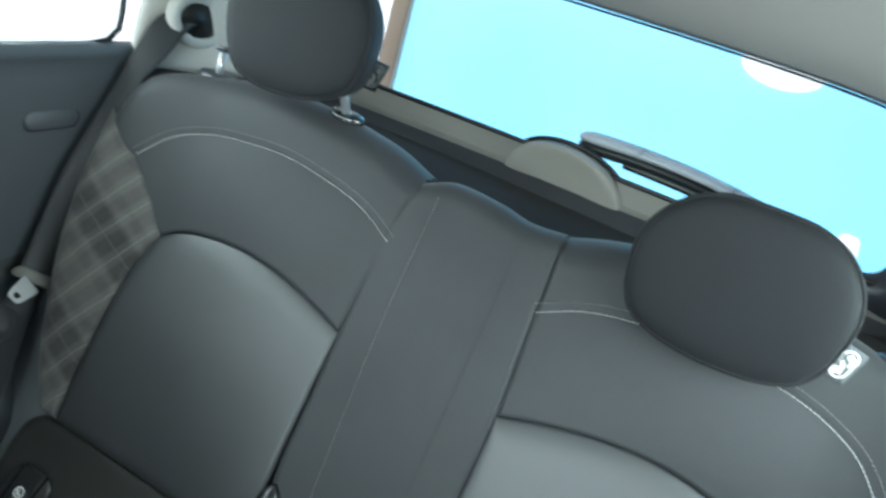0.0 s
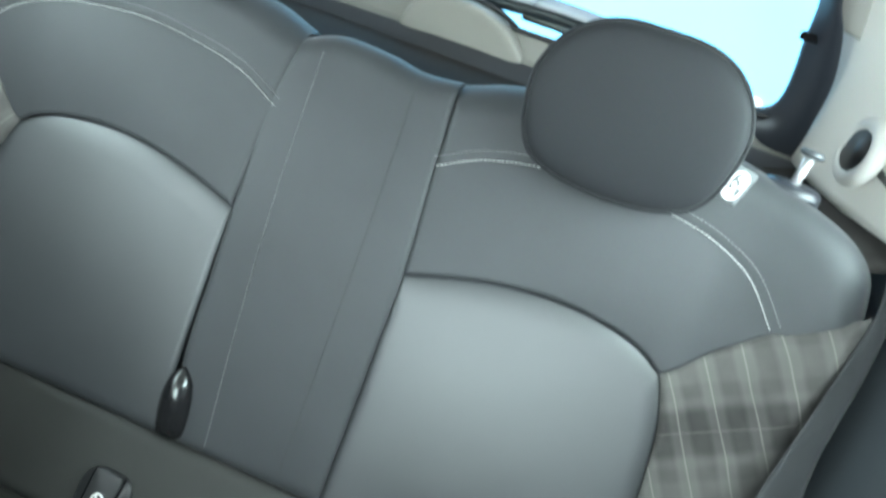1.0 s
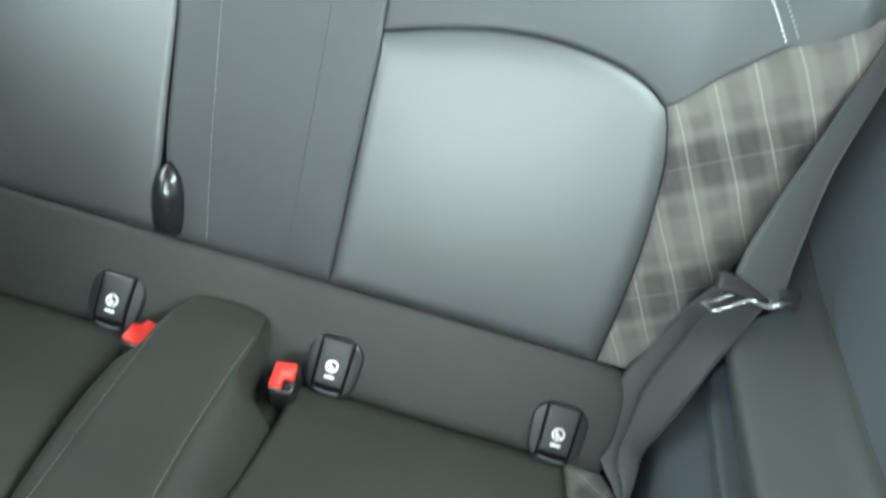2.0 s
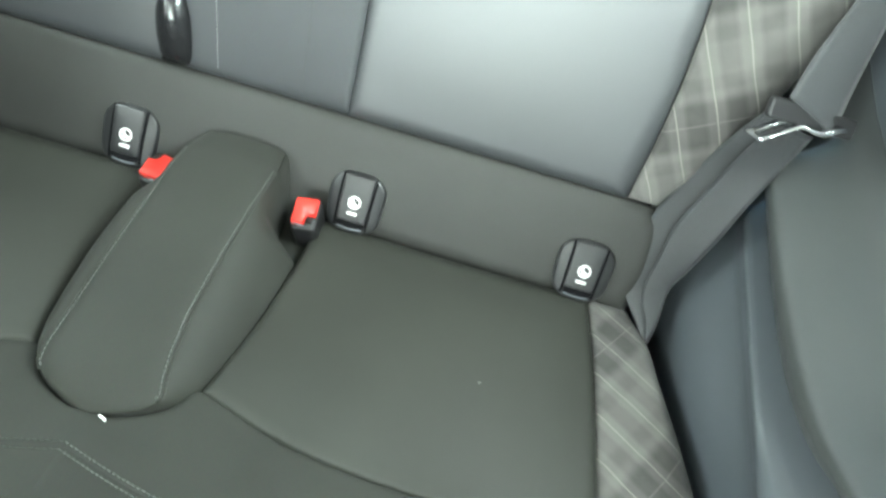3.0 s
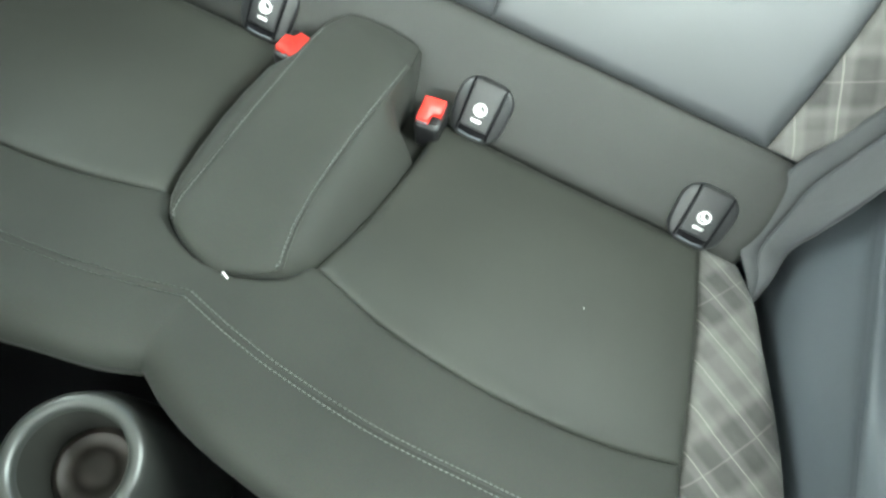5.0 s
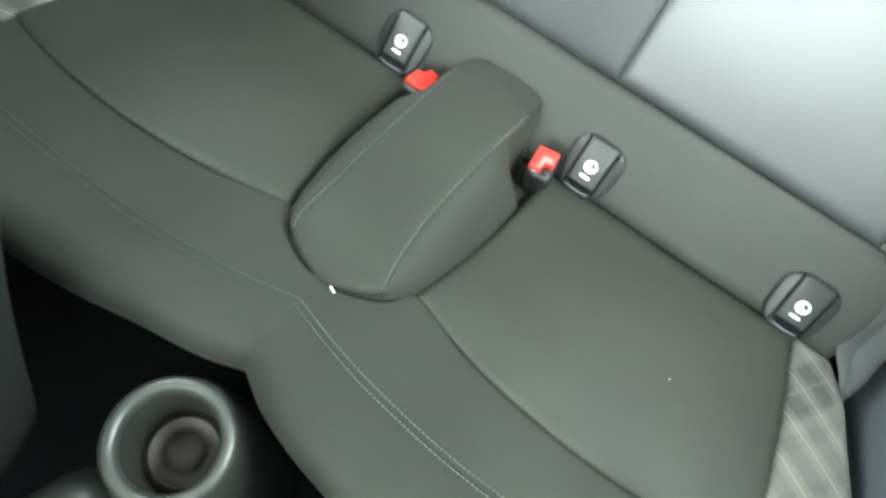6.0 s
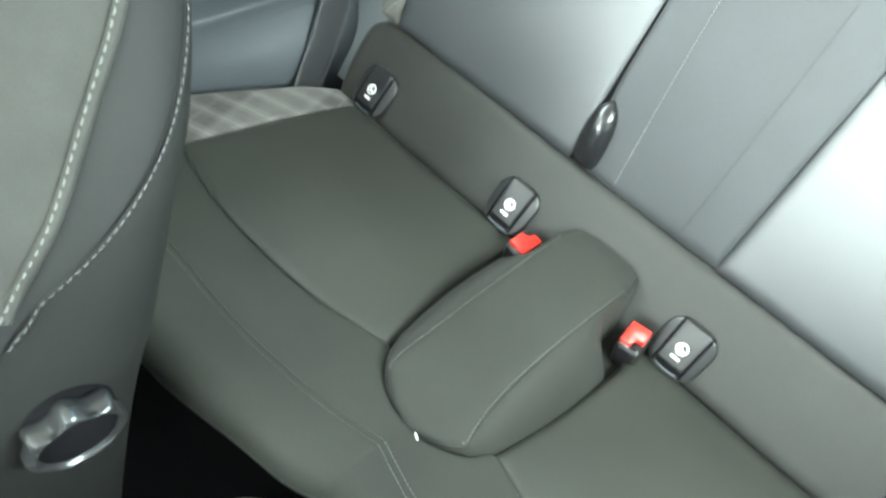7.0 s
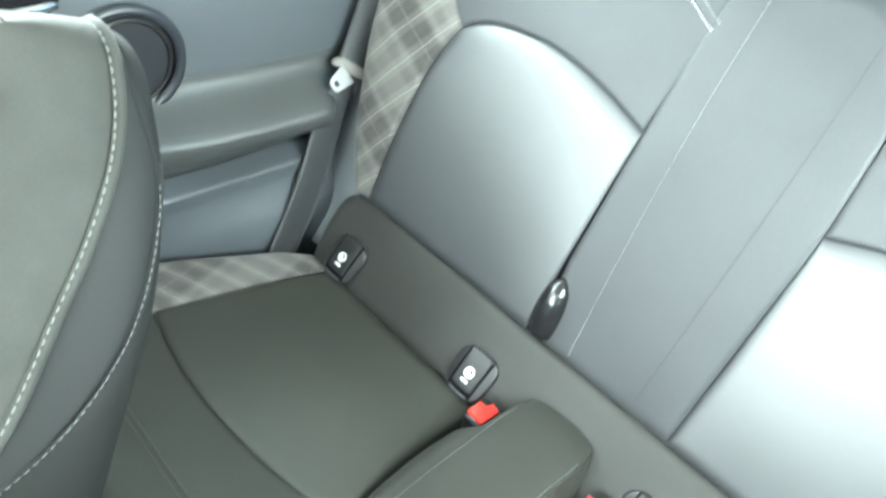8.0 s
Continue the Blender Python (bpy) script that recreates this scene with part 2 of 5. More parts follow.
# Emission set in place of daylight on distant surfaces.
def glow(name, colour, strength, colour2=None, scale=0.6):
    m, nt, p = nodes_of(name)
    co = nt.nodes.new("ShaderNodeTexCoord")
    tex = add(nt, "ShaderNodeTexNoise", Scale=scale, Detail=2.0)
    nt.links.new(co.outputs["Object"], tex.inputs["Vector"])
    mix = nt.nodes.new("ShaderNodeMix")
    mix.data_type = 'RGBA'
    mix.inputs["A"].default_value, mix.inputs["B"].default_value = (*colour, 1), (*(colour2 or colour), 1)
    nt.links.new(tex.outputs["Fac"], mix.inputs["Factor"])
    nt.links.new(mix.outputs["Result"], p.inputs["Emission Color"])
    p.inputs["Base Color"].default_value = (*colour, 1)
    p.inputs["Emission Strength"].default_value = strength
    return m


def pane_glass():
    m = bpy.data.materials.new("window_glass")
    m.use_nodes = True
    nt = m.node_tree
    nt.nodes.clear()
    out = nt.nodes.new("ShaderNodeOutputMaterial")
    mix = nt.nodes.new("ShaderNodeMixShader")
    clear = nt.nodes.new("ShaderNodeBsdfTransparent")
    clear.inputs["Color"].default_value = (0.93, 0.97, 0.96, 1)
    gloss = nt.nodes.new("ShaderNodeBsdfGlossy")
    gloss.inputs["Roughness"].default_value = 0.02
    fres = nt.nodes.new("ShaderNodeFresnel")
    fres.inputs["IOR"].default_value = 1.25
    nt.links.new(fres.outputs["Fac"], mix.inputs["Fac"])
    nt.links.new(clear.outputs["BSDF"], mix.inputs[1])
    nt.links.new(gloss.outputs["BSDF"], mix.inputs[2])
    nt.links.new(mix.outputs["Shader"], out.inputs["Surface"])
    return m


GLASS = pane_glass()


def flat(ob):
    """Flat shading, for panes."""
    ob.data.polygons.foreach_set("use_smooth", [False] * len(ob.data.polygons))
    return ob



# Backdrop colours shine on their own; their brightness is put in as emission.
BLUE = glow("blue_outdoor_glow", (0.14, 0.56, 1.0), 4.8, (0.48, 0.88, 1.0), 0.45)
PALE_OUT = glow("pale_outdoor_glow", (0.85, 0.87, 0.92), 4.0, (1.0, 1.0, 1.0))
BROWN_OUT = glow("brown_outdoor_glow", (0.42, 0.30, 0.22), 0.8, (0.5, 0.37, 0.28), 6.0)

# ---------- mesh helpers ----------


def smooth_step(a, b, v):
    k = min(1.0, max(0.0, (v - a) / (b - a)))
    return k * k * (3 - 2 * k)


def mesh_object(name, verts, faces, material, uvs=None, smooth=True):
    me = bpy.data.meshes.new(name)
    me.from_pydata([tuple(v) for v in verts], [], faces)
    if uvs is not None:
        layer = me.uv_layers.new(name="UVMap")
        for loop in me.loops:
            layer.data[loop.index].uv = uvs[loop.vertex_index]
    if smooth:
        me.polygons.foreach_set("use_smooth", [True] * len(me.polygons))
    me.materials.append(material)
    me.update()
    return new(name, me)


def hang(ob, parent, label=""):
    if parent is not None:
        ob.parent = parent
        ob.matrix_parent_inverse = parent.matrix_world.inverted()
    if label:
        ob["label"] = label
    return ob


def part(name, bm, material, parent, label="", smooth=True):
    me = bpy.data.meshes.new(name)
    bm.to_mesh(me)
    bm.free()
    if smooth:
        me.polygons.foreach_set("use_smooth", [True] * len(me.polygons))
    me.materials.append(material)
    return hang(new(name, me), parent, label)


def thing(name, at, label, category, group="", kind=""):
    ob = new(name)
    ob.location = at
    ob.empty_display_size = 0.05
    bpy.context.view_layer.update()
    return tagged(ob, label, category, group, kind)


def curve(points, n, even=False):
    """n + 1 points of a smooth line through the given ones, closer together towards both ends."""
    p = [np.array(q, float) for q in points]
    if len(p) == 2:
        p = [p[0], (p[0] + p[1]) / 2, p[1]]
    t = [0.0]
    for a, b in zip(p, p[1:]):
        t.append(t[-1] + max(1e-6, float(np.linalg.norm(b - a))))
    t = [v / t[-1] for v in t]
    m = []
    for i in range(len(p)):
        if 0 < i < len(p) - 1:
            m.append((p[i + 1] - p[i - 1]) / (t[i + 1] - t[i - 1]))
        else:
            j = 0 if i == 0 else len(p) - 2
            m.append((p[j + 1] - p[j]) / (t[j + 1] - t[j]))
    out = []
    for k in range(n + 1):
        u = k / n
        if not even:
            u = 0.45 * u + 0.55 * (0.5 - 0.5 * math.cos(math.pi * u))
        i = max(0, min(len(p) - 2, next((q for q in range(len(t) - 1) if t[q + 1] >= u), len(p) - 2)))
        h = t[i + 1] - t[i]
        s = (u - t[i]) / h
        out.append((2 * s**3 - 3 * s**2 + 1) * p[i] + (s**3 - 2 * s**2 + s) * h * m[i] + (-2 * s**3 + 3 * s**2) * p[i + 1] + (s**3 - s**2) * h * m[i + 1])
    return np.array(out)


def patch(name, surf, bottom, top, left, right, material, parent, label="", edges=None, crown=0.0, n=40, k=40, dents=None):
    """An upholstered panel between four lines on a surface: its rims drop into the seams, its middle swells."""
    edges = edges or {}
    b, t, l, r = curve(bottom, n), curve(top, n), curve(left, k), curve(right, k)
    uu = [0.45 * i / n + 0.55 * (0.5 - 0.5 * math.cos(math.pi * i / n)) for i in range(n + 1)]
    vv = [0.45 * j / k + 0.55 * (0.5 - 0.5 * math.cos(math.pi * j / k)) for j in range(k + 1)]
    rims = {"b": b, "t": t, "l": l, "r": r}
    verts, uvs = [], []
    for j, v in enumerate(vv):
        for i, u in enumerate(uu):
            q = (1 - v) * b[i] + v * t[i] + (1 - u) * l[j] + u * r[j] - ((1 - u) * (1 - v) * b[0] + u * (1 - v) * b[-1] + (1 - u) * v * t[0] + u * v * t[-1])
            drop = 0.0
            for side, (radius, depth) in edges.items():
                d = float(np.sqrt(((rims[side] - q) ** 2).sum(axis=1)).min())
                on = (side == "b" and j == 0) or (side == "t" and j == k) or (side == "l" and i == 0) or (side == "r" and i == n)
                if on:
                    d = 0.0
                if d < radius:
                    drop = max(drop, depth * (1 - math.sqrt(max(0.0, 1 - (1 - d / radius) ** 2))))
            h = crown * 16 * u * (1 - u) * v * (1 - v) - drop
            if dents:
                h += dents(q[0], q[1])
            verts.append(surf(q[0], q[1], h))
            uvs.append((q[0], q[1]))
    faces = []
    w = n + 1
    for j in range(k):
        for i in range(n):
            faces.append((j * w + i, j * w + i + 1, (j + 1) * w + i + 1, (j + 1) * w + i))
    ob = mesh_object(name, verts, faces, material, uvs)
    a, c = Vector(verts[(k // 2) * w + n // 2]), None
    c0, c1 = Vector(surf(0.3, 0.1, 0.0)), Vector(surf(0.3, 0.1, 0.1))
    poly = ob.data.polygons[(k // 2) * n + n // 2]
    if poly.normal.dot(c1 - c0) < 0:
        ob.data.flip_normals()
    return hang(ob, parent, label)


def stitching(name, line, normal, material, parent, length=0.0038, gap=0.0012, radius=0.0006, label=""):
    """Single stitches along a 3D line, joined into one part."""
    pts = [Vector(p) for p in line]
    verts, faces = [], []
    acc = [0.0]
    for a, b in zip(pts, pts[1:]):
        acc.append(acc[-1] + (b - a).length)
    total, pos = acc[-1], 0.0

    def at(s):
        for i in range(len(acc) - 1):
            if acc[i + 1] >= s:
                f = (s - acc[i]) / max(1e-9, acc[i + 1] - acc[i])
                return pts[i].lerp(pts[i + 1], f)
        return pts[-1]
    while pos + length < total:
        a, b = at(pos), at(pos + length)
        d = (b - a).normalized()
        nrm = Vector(normal).normalized()
        sd = d.cross(nrm).normalized()
        base = len(verts)
        for f, lift, wd in ((0.0, -0.0004, 0.5), (0.25, 0.0005, 1.0), (0.75, 0.0005, 1.0), (1.0, -0.0004, 0.5)):
            c = a.lerp(b, f)
            for s1, s2 in ((-1, 0), (0, 1), (1, 0), (0, -1)):
                verts.append(c + sd * radius * wd * s1 + nrm * (lift + radius * wd * s2))
        for q in range(3):
            for z in range(4):
                faces.append((base + q * 4 + z, base + q * 4 + (z + 1) % 4, base + q * 4 + 4 + (z + 1) % 4, base + q * 4 + 4 + z))
        faces += [(base + 3, base + 2, base + 1, base), (base + 12, base + 13, base + 14, base + 15)]
        pos += length + gap
    ob = mesh_object(name, verts, faces, material)
    ob["kind"] = "stuff"
    return hang(ob, parent, label)


def tube(name, line, radius, material, parent, label="", sides=10, closed=False, flat=1.0):
    """A rounded bead along a 3D line."""
    pts = [Vector(p) for p in line]
    verts, faces = [], []
    m = len(pts)
    ref = Vector((0.31, -0.8, 0.5)).normalized()
    for i, p in enumerate(pts):
        a = pts[(i - 1) % m] if closed or i > 0 else pts[0]
        b = pts[(i + 1) % m] if closed or i < m - 1 else pts[-1]
        d = (b - a).normalized()
        s = d.cross(ref).normalized()
        q = s.cross(d)
        for z in range(sides):
            an = 2 * math.pi * z / sides
            verts.append(p + (s * math.cos(an) + q * math.sin(an) * flat) * radius)
    last = m if closed else m - 1
    for i in range(last):
        for z in range(sides):
            j = (i + 1) % m
            faces.append((i * sides + z, i * sides + (z + 1) % sides, j * sides + (z + 1) % sides, j * sides + z))
    if not closed:
        faces.append(tuple(range(sides))[::-1])
        faces.append(tuple((m - 1) * sides + z for z in range(sides)))
    return hang(mesh_object(name, verts, faces, material), parent, label)


def loft(name, rings, material, parent, label="", caps=True, smooth=True, uvs=None):
    """A skin over closed rings of equally many points."""
    verts = [v for ring in rings for v in ring]
    m = len(rings[0])
    faces = []
    for i in range(len(rings) - 1):
        for z in range(m):
            faces.append((i * m + z, i * m + (z + 1) % m, (i + 1) * m + (z + 1) % m, (i + 1) * m + z))
    if caps:
        faces.append(tuple(range(m))[::-1])
        faces.append(tuple((len(rings) - 1) * m + z for z in range(m)))
    ob = mesh_object(name, verts, faces, material, uvs, smooth)
    bm = bmesh.new()
    bm.from_mesh(ob.data)
    bmesh.ops.recalc_face_normals(bm, faces=bm.faces)
    bm.to_mesh(ob.data)
    bm.free()
    return hang(ob, parent, label)


def sheet(name, f, nu, nv, material, parent=None, label="", thick=0.0):
    """A curved sheet: f(u, v) gives the place; thick gives it a back."""
    verts, uvs, faces = [], [], []
    for j in range(nv + 1):
        for i in range(nu + 1):
            verts.append(Vector(f(i / nu, j / nv)))
            uvs.append((i / nu, j / nv))
    w = nu + 1
    for j in range(nv):
        for i in range(nu):
            faces.append((j * w + i, j * w + i + 1, (j + 1) * w + i + 1, (j + 1) * w + i))
    ob = mesh_object(name, verts, faces, material, uvs)
    if thick:
        mod = ob.modifiers.new("thickness", 'SOLIDIFY')
        mod.thickness, mod.offset = thick, 0.0
    return hang(ob, parent, label)


def box(bm, centre, size, turn=None, bevel=0.0, segments=2):
    m = Matrix.Translation(centre) @ (turn.to_4x4() if turn else Matrix.Identity(4)) @ Matrix.Diagonal((*size, 1))
    got = bmesh.ops.create_cube(bm, size=1.0, matrix=m)
    if bevel:
        es = {e for v in got["verts"] for e in v.link_edges}
        bmesh.ops.bevel(bm, geom=list(es), offset=bevel, segments=segments, affect='EDGES', profile=0.6)


def outline_prism(outline, frame_, h0, h1, bevel=0.0015, segments=2):
    """A plate: a flat outline (a, b) in a plane frame, from height h0 to h1, with a rounded upper rim."""
    bm = bmesh.new()
    lo = [bm.verts.new(frame_ @ Vector((a, b, h0))) for a, b in outline]
    hi = [bm.verts.new(frame_ @ Vector((a, b, h1))) for a, b in outline]
    m = len(outline)
    for i in range(m):
        bm.faces.new((lo[i], lo[(i + 1) % m], hi[(i + 1) % m], hi[i]))
    topf = bm.faces.new(hi)
    bm.faces.new(lo[::-1])
    if bevel:
        bmesh.ops.bevel(bm, geom=list(topf.edges), offset=bevel, segments=segments, affect='EDGES', profile=0.5)
    bmesh.ops.recalc_face_normals(bm, faces=bm.faces)
    return bm


def rounded(w0, w1, h, r, n=6):
    """A rounded four-sided outline: w0 wide below, w1 wide above."""
    out = []
    for cx, cy, a0 in ((w1 / 2 - r, h / 2 - r, 0), (-w1 / 2 + r, h / 2 - r, 90), (-w0 / 2 + r, -h / 2 + r, 180), (w0 / 2 - r, -h / 2 + r, 270)):
        for i in range(n + 1):
            a = radians(a0 + 90 * i / n)
            out.append((cx + r * math.cos(a), cy + r * math.sin(a)))
    return out


def disc_ring(r0, r1, n=28, cx=0.0, cy=0.0, squash=1.0):
    """Two outlines, outer and inner, of a ring."""
    o = [(cx + r1 * math.cos(2 * math.pi * i / n), cy + squash * r1 * math.sin(2 * math.pi * i / n)) for i in range(n)]
    q = [(cx + r0 * math.cos(2 * math.pi * i / n), cy + squash * r0 * math.sin(2 * math.pi * i / n)) for i in range(n)]
    return o, q


def ring_plate(frame_, r0, r1, h0, h1, n=28, cx=0.0, cy=0.0, squash=1.0):
    bm = bmesh.new()
    o, q = disc_ring(r0, r1, n, cx, cy, squash)
    rows = []
    for pts, h in ((o, h0), (o, h1), (q, h1), (q, h0)):
        rows.append([bm.verts.new(frame_ @ Vector((a, b, h))) for a, b in pts])
    for a, b in zip(rows, rows[1:] + rows[:1]):
        for i in range(n):
            bm.faces.new((a[i], a[(i + 1) % n], b[(i + 1) % n], b[i]))
    bmesh.ops.recalc_face_normals(bm, faces=bm.faces)
    return bm

# ---------- the car's shell ----------
ground = sheet("ground", lambda u, v: (-40 + 80 * u, -40 + 80 * v, -0.42), 8, 8, surface("pale_paving", (0.35, 0.35, 0.34), 0.85, grain=60.0, grain_depth=0.002, blotch=1.5))
tagged(ground, "pale grey paving round the car", "ground", kind="structure")

WALL_PROFILE = [(0.04, 0.602), (0.30, 0.597), (0.40, 0.592), (0.43, 0.5865), (0.443, 0.581), (0.451, 0.5765), (0.457, 0.5738), (0.463, 0.5730), (0.470, 0.5755), (0.480, 0.5855), (0.490, 0.599), (0.497, 0.6085), (0.504, 0.600), (0.512, 0.585), (0.521, 0.568),
                (0.529, 0.5565), (0.537, 0.5505), (0.546, 0.5490), (0.556, 0.5520), (0.566, 0.5590), (0.578, 0.5715), (0.590, 0.588), (0.600, 0.605), (0.608, 0.6175), (0.80, 0.622), (0.885, 0.616), (0.907, 0.606), (0.915, 0.618)]


def glide(v, xs, zs):
    """A smooth line through a few heights."""
    slopes = [(zs[1] - zs[0]) / (xs[1] - xs[0])] + [(zs[i + 1] - zs[i - 1]) / (xs[i + 1] - xs[i - 1]) for i in range(1, len(xs) - 1)] + [(zs[-1] - zs[-2]) / (xs[-1] - xs[-2])]
    if v <= xs[0]:
        return zs[0]
    if v >= xs[-1]:
        return zs[-1]
    i = next(k for k in range(len(xs) - 1) if v <= xs[k + 1])
    h = xs[i + 1] - xs[i]
    s = (v - xs[i]) / h
    return (2 * s**3 - 3 * s**2 + 1) * zs[i] + (s**3 - 2 * s**2 + s) * h * slopes[i] + (3 * s**2 - 2 * s**3) * zs[i + 1] + (s**3 - s**2) * h * slopes[i + 1]


def spread(q):
    """Places round a profile line over which the armrest's edge is rounded off."""
    return q + 0.022 * smooth_step(0.53, 0.575, q) * smooth_step(0.68, 0.63, q) * np.linspace(-1, 1, 9)


def wall_z(q, y):
    """Height of a profile line along the car: the armrest sweeps up towards the door."""
    ridge = glide(y, [-0.30, -0.12, 0.07], [0.477, 0.466, 0.453])
    groove = glide(y, [-0.45, -0.36, -0.289, -0.230, -0.180, -0.110, 0.0, 0.13], [0.668, 0.636, 0.571, 0.513, 0.487, 0.475, 0.468, 0.464])
    bulge = glide(y, [-0.45, -0.36, -0.289, -0.220, -0.130, 0.0, 0.10], [0.716, 0.678, 0.628, 0.589, 0.561, 0.543, 0.536])
    crease = glide(y, [-0.45, -0.36, -0.289, -0.220, -0.120, 0.0, 0.10], [0.748, 0.708, 0.656, 0.619, 0.596, 0.581, 0.572])
    return float(np.interp(spread(q), [0.04, 0.46, 0.497, 0.546, 0.608, 0.915], [0.04, ridge, groove, bulge, crease, 0.915]).mean())


def wall_x(q, y):
    """How far out the side trim stands on a profile line at a place along the car."""
    full = float(np.interp(spread(q), [p[0] for p in WALL_PROFILE], [p[1] for p in WALL_PROFILE]).mean())
    plain = float(np.interp(q, [0.04, 0.60, 0.80, 0.885, 0.907, 0.915], [0.604, 0.616, 0.622, 0.616, 0.606, 0.618]))
    k = smooth_step(0.13, 0.06, y)
    tuck = 0.050 * smooth_step(-0.35, 0.0, y) * smooth_step(0.30, 0.14, y) * smooth_step(0.49, 0.34, q)
    return plain + (full - plain) * k - tuck


def side_wall(sign, name, label):
    rough = sorted({round(0.04 + i * (0.915 - 0.04) / 40, 4) for i in range(41)} | {p[0] for p in WALL_PROFILE} | {round(0.43 + 0.0035 * i, 4) for i in range(70)} | {0.635})
    ys = [-1.75 + i * 1.25 / 24 for i in range(24)] + [-0.5 + i * 0.7 / 70 for i in range(70)] + [0.2 + i * 0.52 / 12 for i in range(13)]

    def strip(part_name, z0, z1, mat, root, lab=""):
        zs = [z for z in rough if z0 <= z <= z1]
        verts = [(sign * wall_x(q, y), y, wall_z(q, y if sign > 0 else y + 0.03) - (0.062 * smooth_step(-0.30, -0.55, y) * smooth_step(0.62, 0.915, q))) for q in zs for y in ys]
        w = len(ys)
        faces = [(j * w + i, j * w + i + 1, (j + 1) * w + i + 1, (j + 1) * w + i) for j in range(len(zs) - 1) for i in range(w - 1)]
        if sign > 0:
            faces = [f[::-1] for f in faces]
        ob = mesh_object(part_name, verts, faces, mat)
        mod = ob.modifiers.new("thickness", 'SOLIDIFY')
        mod.thickness, mod.offset = 0.02, -1.0
        return hang(ob, root, lab)
    root = thing(name, (sign * 0.6, 0, 0), label, "side trim", kind="structure")
    strip("lower_panel", 0.04, 0.497, TRIM_DARK, root)
    strip("armrest", 0.497, 0.635, TRIM_ARMREST, root)
    strip("upper_panel", 0.635, 0.915, TRIM_DARK, root)
    return root


wall_left = side_wall(-1, "wall_left", "dark grey grained plastic side trim with a moulded armrest")
wall_right = side_wall(1, "wall_right", "dark grey grained plastic side trim with a moulded armrest")

floor = sheet("floor", lambda u, v: (-0.62 + 1.24 * u, -1.75 + 2.47 * v, 0.04), 12, 24, CARPET, thick=0.02)
tagged(floor, "black carpet on the car floor", "floor", kind="structure")


def roof_at(u, v):
    x, y = -0.62 + 1.24 * u, -1.30 + 1.795 * v
    z = 1.272 - 0.112 * smooth_step(0.0, 0.52, y) ** 1.1 - 1.0 * abs(x) ** 5
    return (x, y, z)


ceiling = sheet("ceiling", roof_at, 30, 40, HEADLINER, thick=0.02)
tagged(ceiling, "pale grey cloth headliner", "headliner", kind="structure")
# Unseen wall added to keep low windscreen light off the bench.
light_block = sheet("wall_front", lambda u, v: (-0.62 + 1.24 * u, -1.15, 0.04 + 0.925 * v), 4, 4, TRIM_BLACK, thick=0.03)
tagged(light_block, "unseen dark wall blocking low light from the windscreen", "bulkhead", kind="structure")


def pillar(sign, name):
    """Rear roof pillar trim between the quarter window and the tailgate."""
    root = thing(name, (sign * 0.58, 0.4, 0.9), "pale grey plastic rear pillar trim with a belt outlet", "pillar trim", kind="structure")

    def at(u, v):
        y = 0.285 + 0.30 * u
        z = 0.872 + 0.293 * v
        x = 0.612 - 0.075 * smooth_step(0.0, 1.0, u) - 0.10 * v ** 2.2 - 0.006 * math.sin(math.pi * u)
        return (sign * x, y + 0.02 * v, z)
    sheet("trim_panel", at, 24, 20, TRIM_BEIGE, root, thick=0.012)
    m = Matrix.Translation((-0.582, 0.376, 0.960) if sign < 0 else (0.560, 0.430, 0.944)) @ Matrix(((0, 0, -sign), (1, 0, 0), (0, 1, 0))).to_4x4() @ pose(0, 0, 0, 0, 0, -14)
    ring = [m @ Vector((0.050 * math.cos(a), 0.033 * math.sin(a), 0.004)) for a in [2 * math.pi * i / 30 for i in range(30)]]
    tube("outlet_rim", ring, 0.011, TRIM_BEIGE, root, closed=True)
    rings = []
    for r, h in ((1.0, 0.004), (0.92, -0.004), (0.6, -0.012), (0.05, -0.014)):
        rings.append([m @ Vector((0.046 * r * math.cos(a), 0.030 * r * math.sin(a), h + 0.008)) for a in [2 * math.pi * i / 30 for i in range(30)]])
    loft("outlet_hole", rings, TRIM_BLACK, root, "black belt outlet")
    ledge = sheet("sill_ledge", lambda u, v: (sign * (0.622 - 0.10 * v - 0.05 * u * v), 0.28 + 0.33 * u, 0.880 - 0.03 * v), 10, 6, SHELF, root, "dark ledge under the pillar", thick=0.01)
    return root


pillar(-1, "pillar_trim_left")
pillar(1, "pillar_trim_right")


def quarter_window(sign, name):
    root = thing(name, (sign * 0.63, 0.0, 0.92), "quarter window with a dark rounded frame", "window", kind="structure")
    tube("window_frame", [(sign * 0.620, y, z) for y, z in [tuple(p) for p in curve([(0.18, 1.165), (0.25, 1.14), (0.272, 1.09), (0.274, 0.965), (0.266, 0.925), (0.23, 0.911), (0.0, 0.910), (-0.4, 0.910), (-1.0, 0.910)], 60, True)]], 0.0045, TRIM_BLACK, root)
    pane = sheet("pane", lambda u, v: (sign * (0.640 - 0.05 * v), -1.70 + 1.98 * u, 0.905 + 0.275 * v), 4, 2, GLASS, root, thick=0.003)
    flat(pane).visible_shadow = False
    return root


quarter_window(-1, "window_1")
quarter_window(1, "window_2")

windscreen = thing("window_3", (0, -1.2, 1.0), "windscreen glass above the dark front wall", "window", kind="structure")
pane = sheet("pane", lambda u, v: (-0.60 + 1.20 * u, -1.165 - 0.13 * v, 0.968 + 0.285 * v), 4, 2, GLASS, windscreen, thick=0.003)
flat(pane).visible_shadow = False

# ---------- tailgate ----------
tailgate = thing("tailgate", (0, 0.62, 0.86), "closed tailgate with pale trim round a wide rear window", "tailgate", kind="structure")


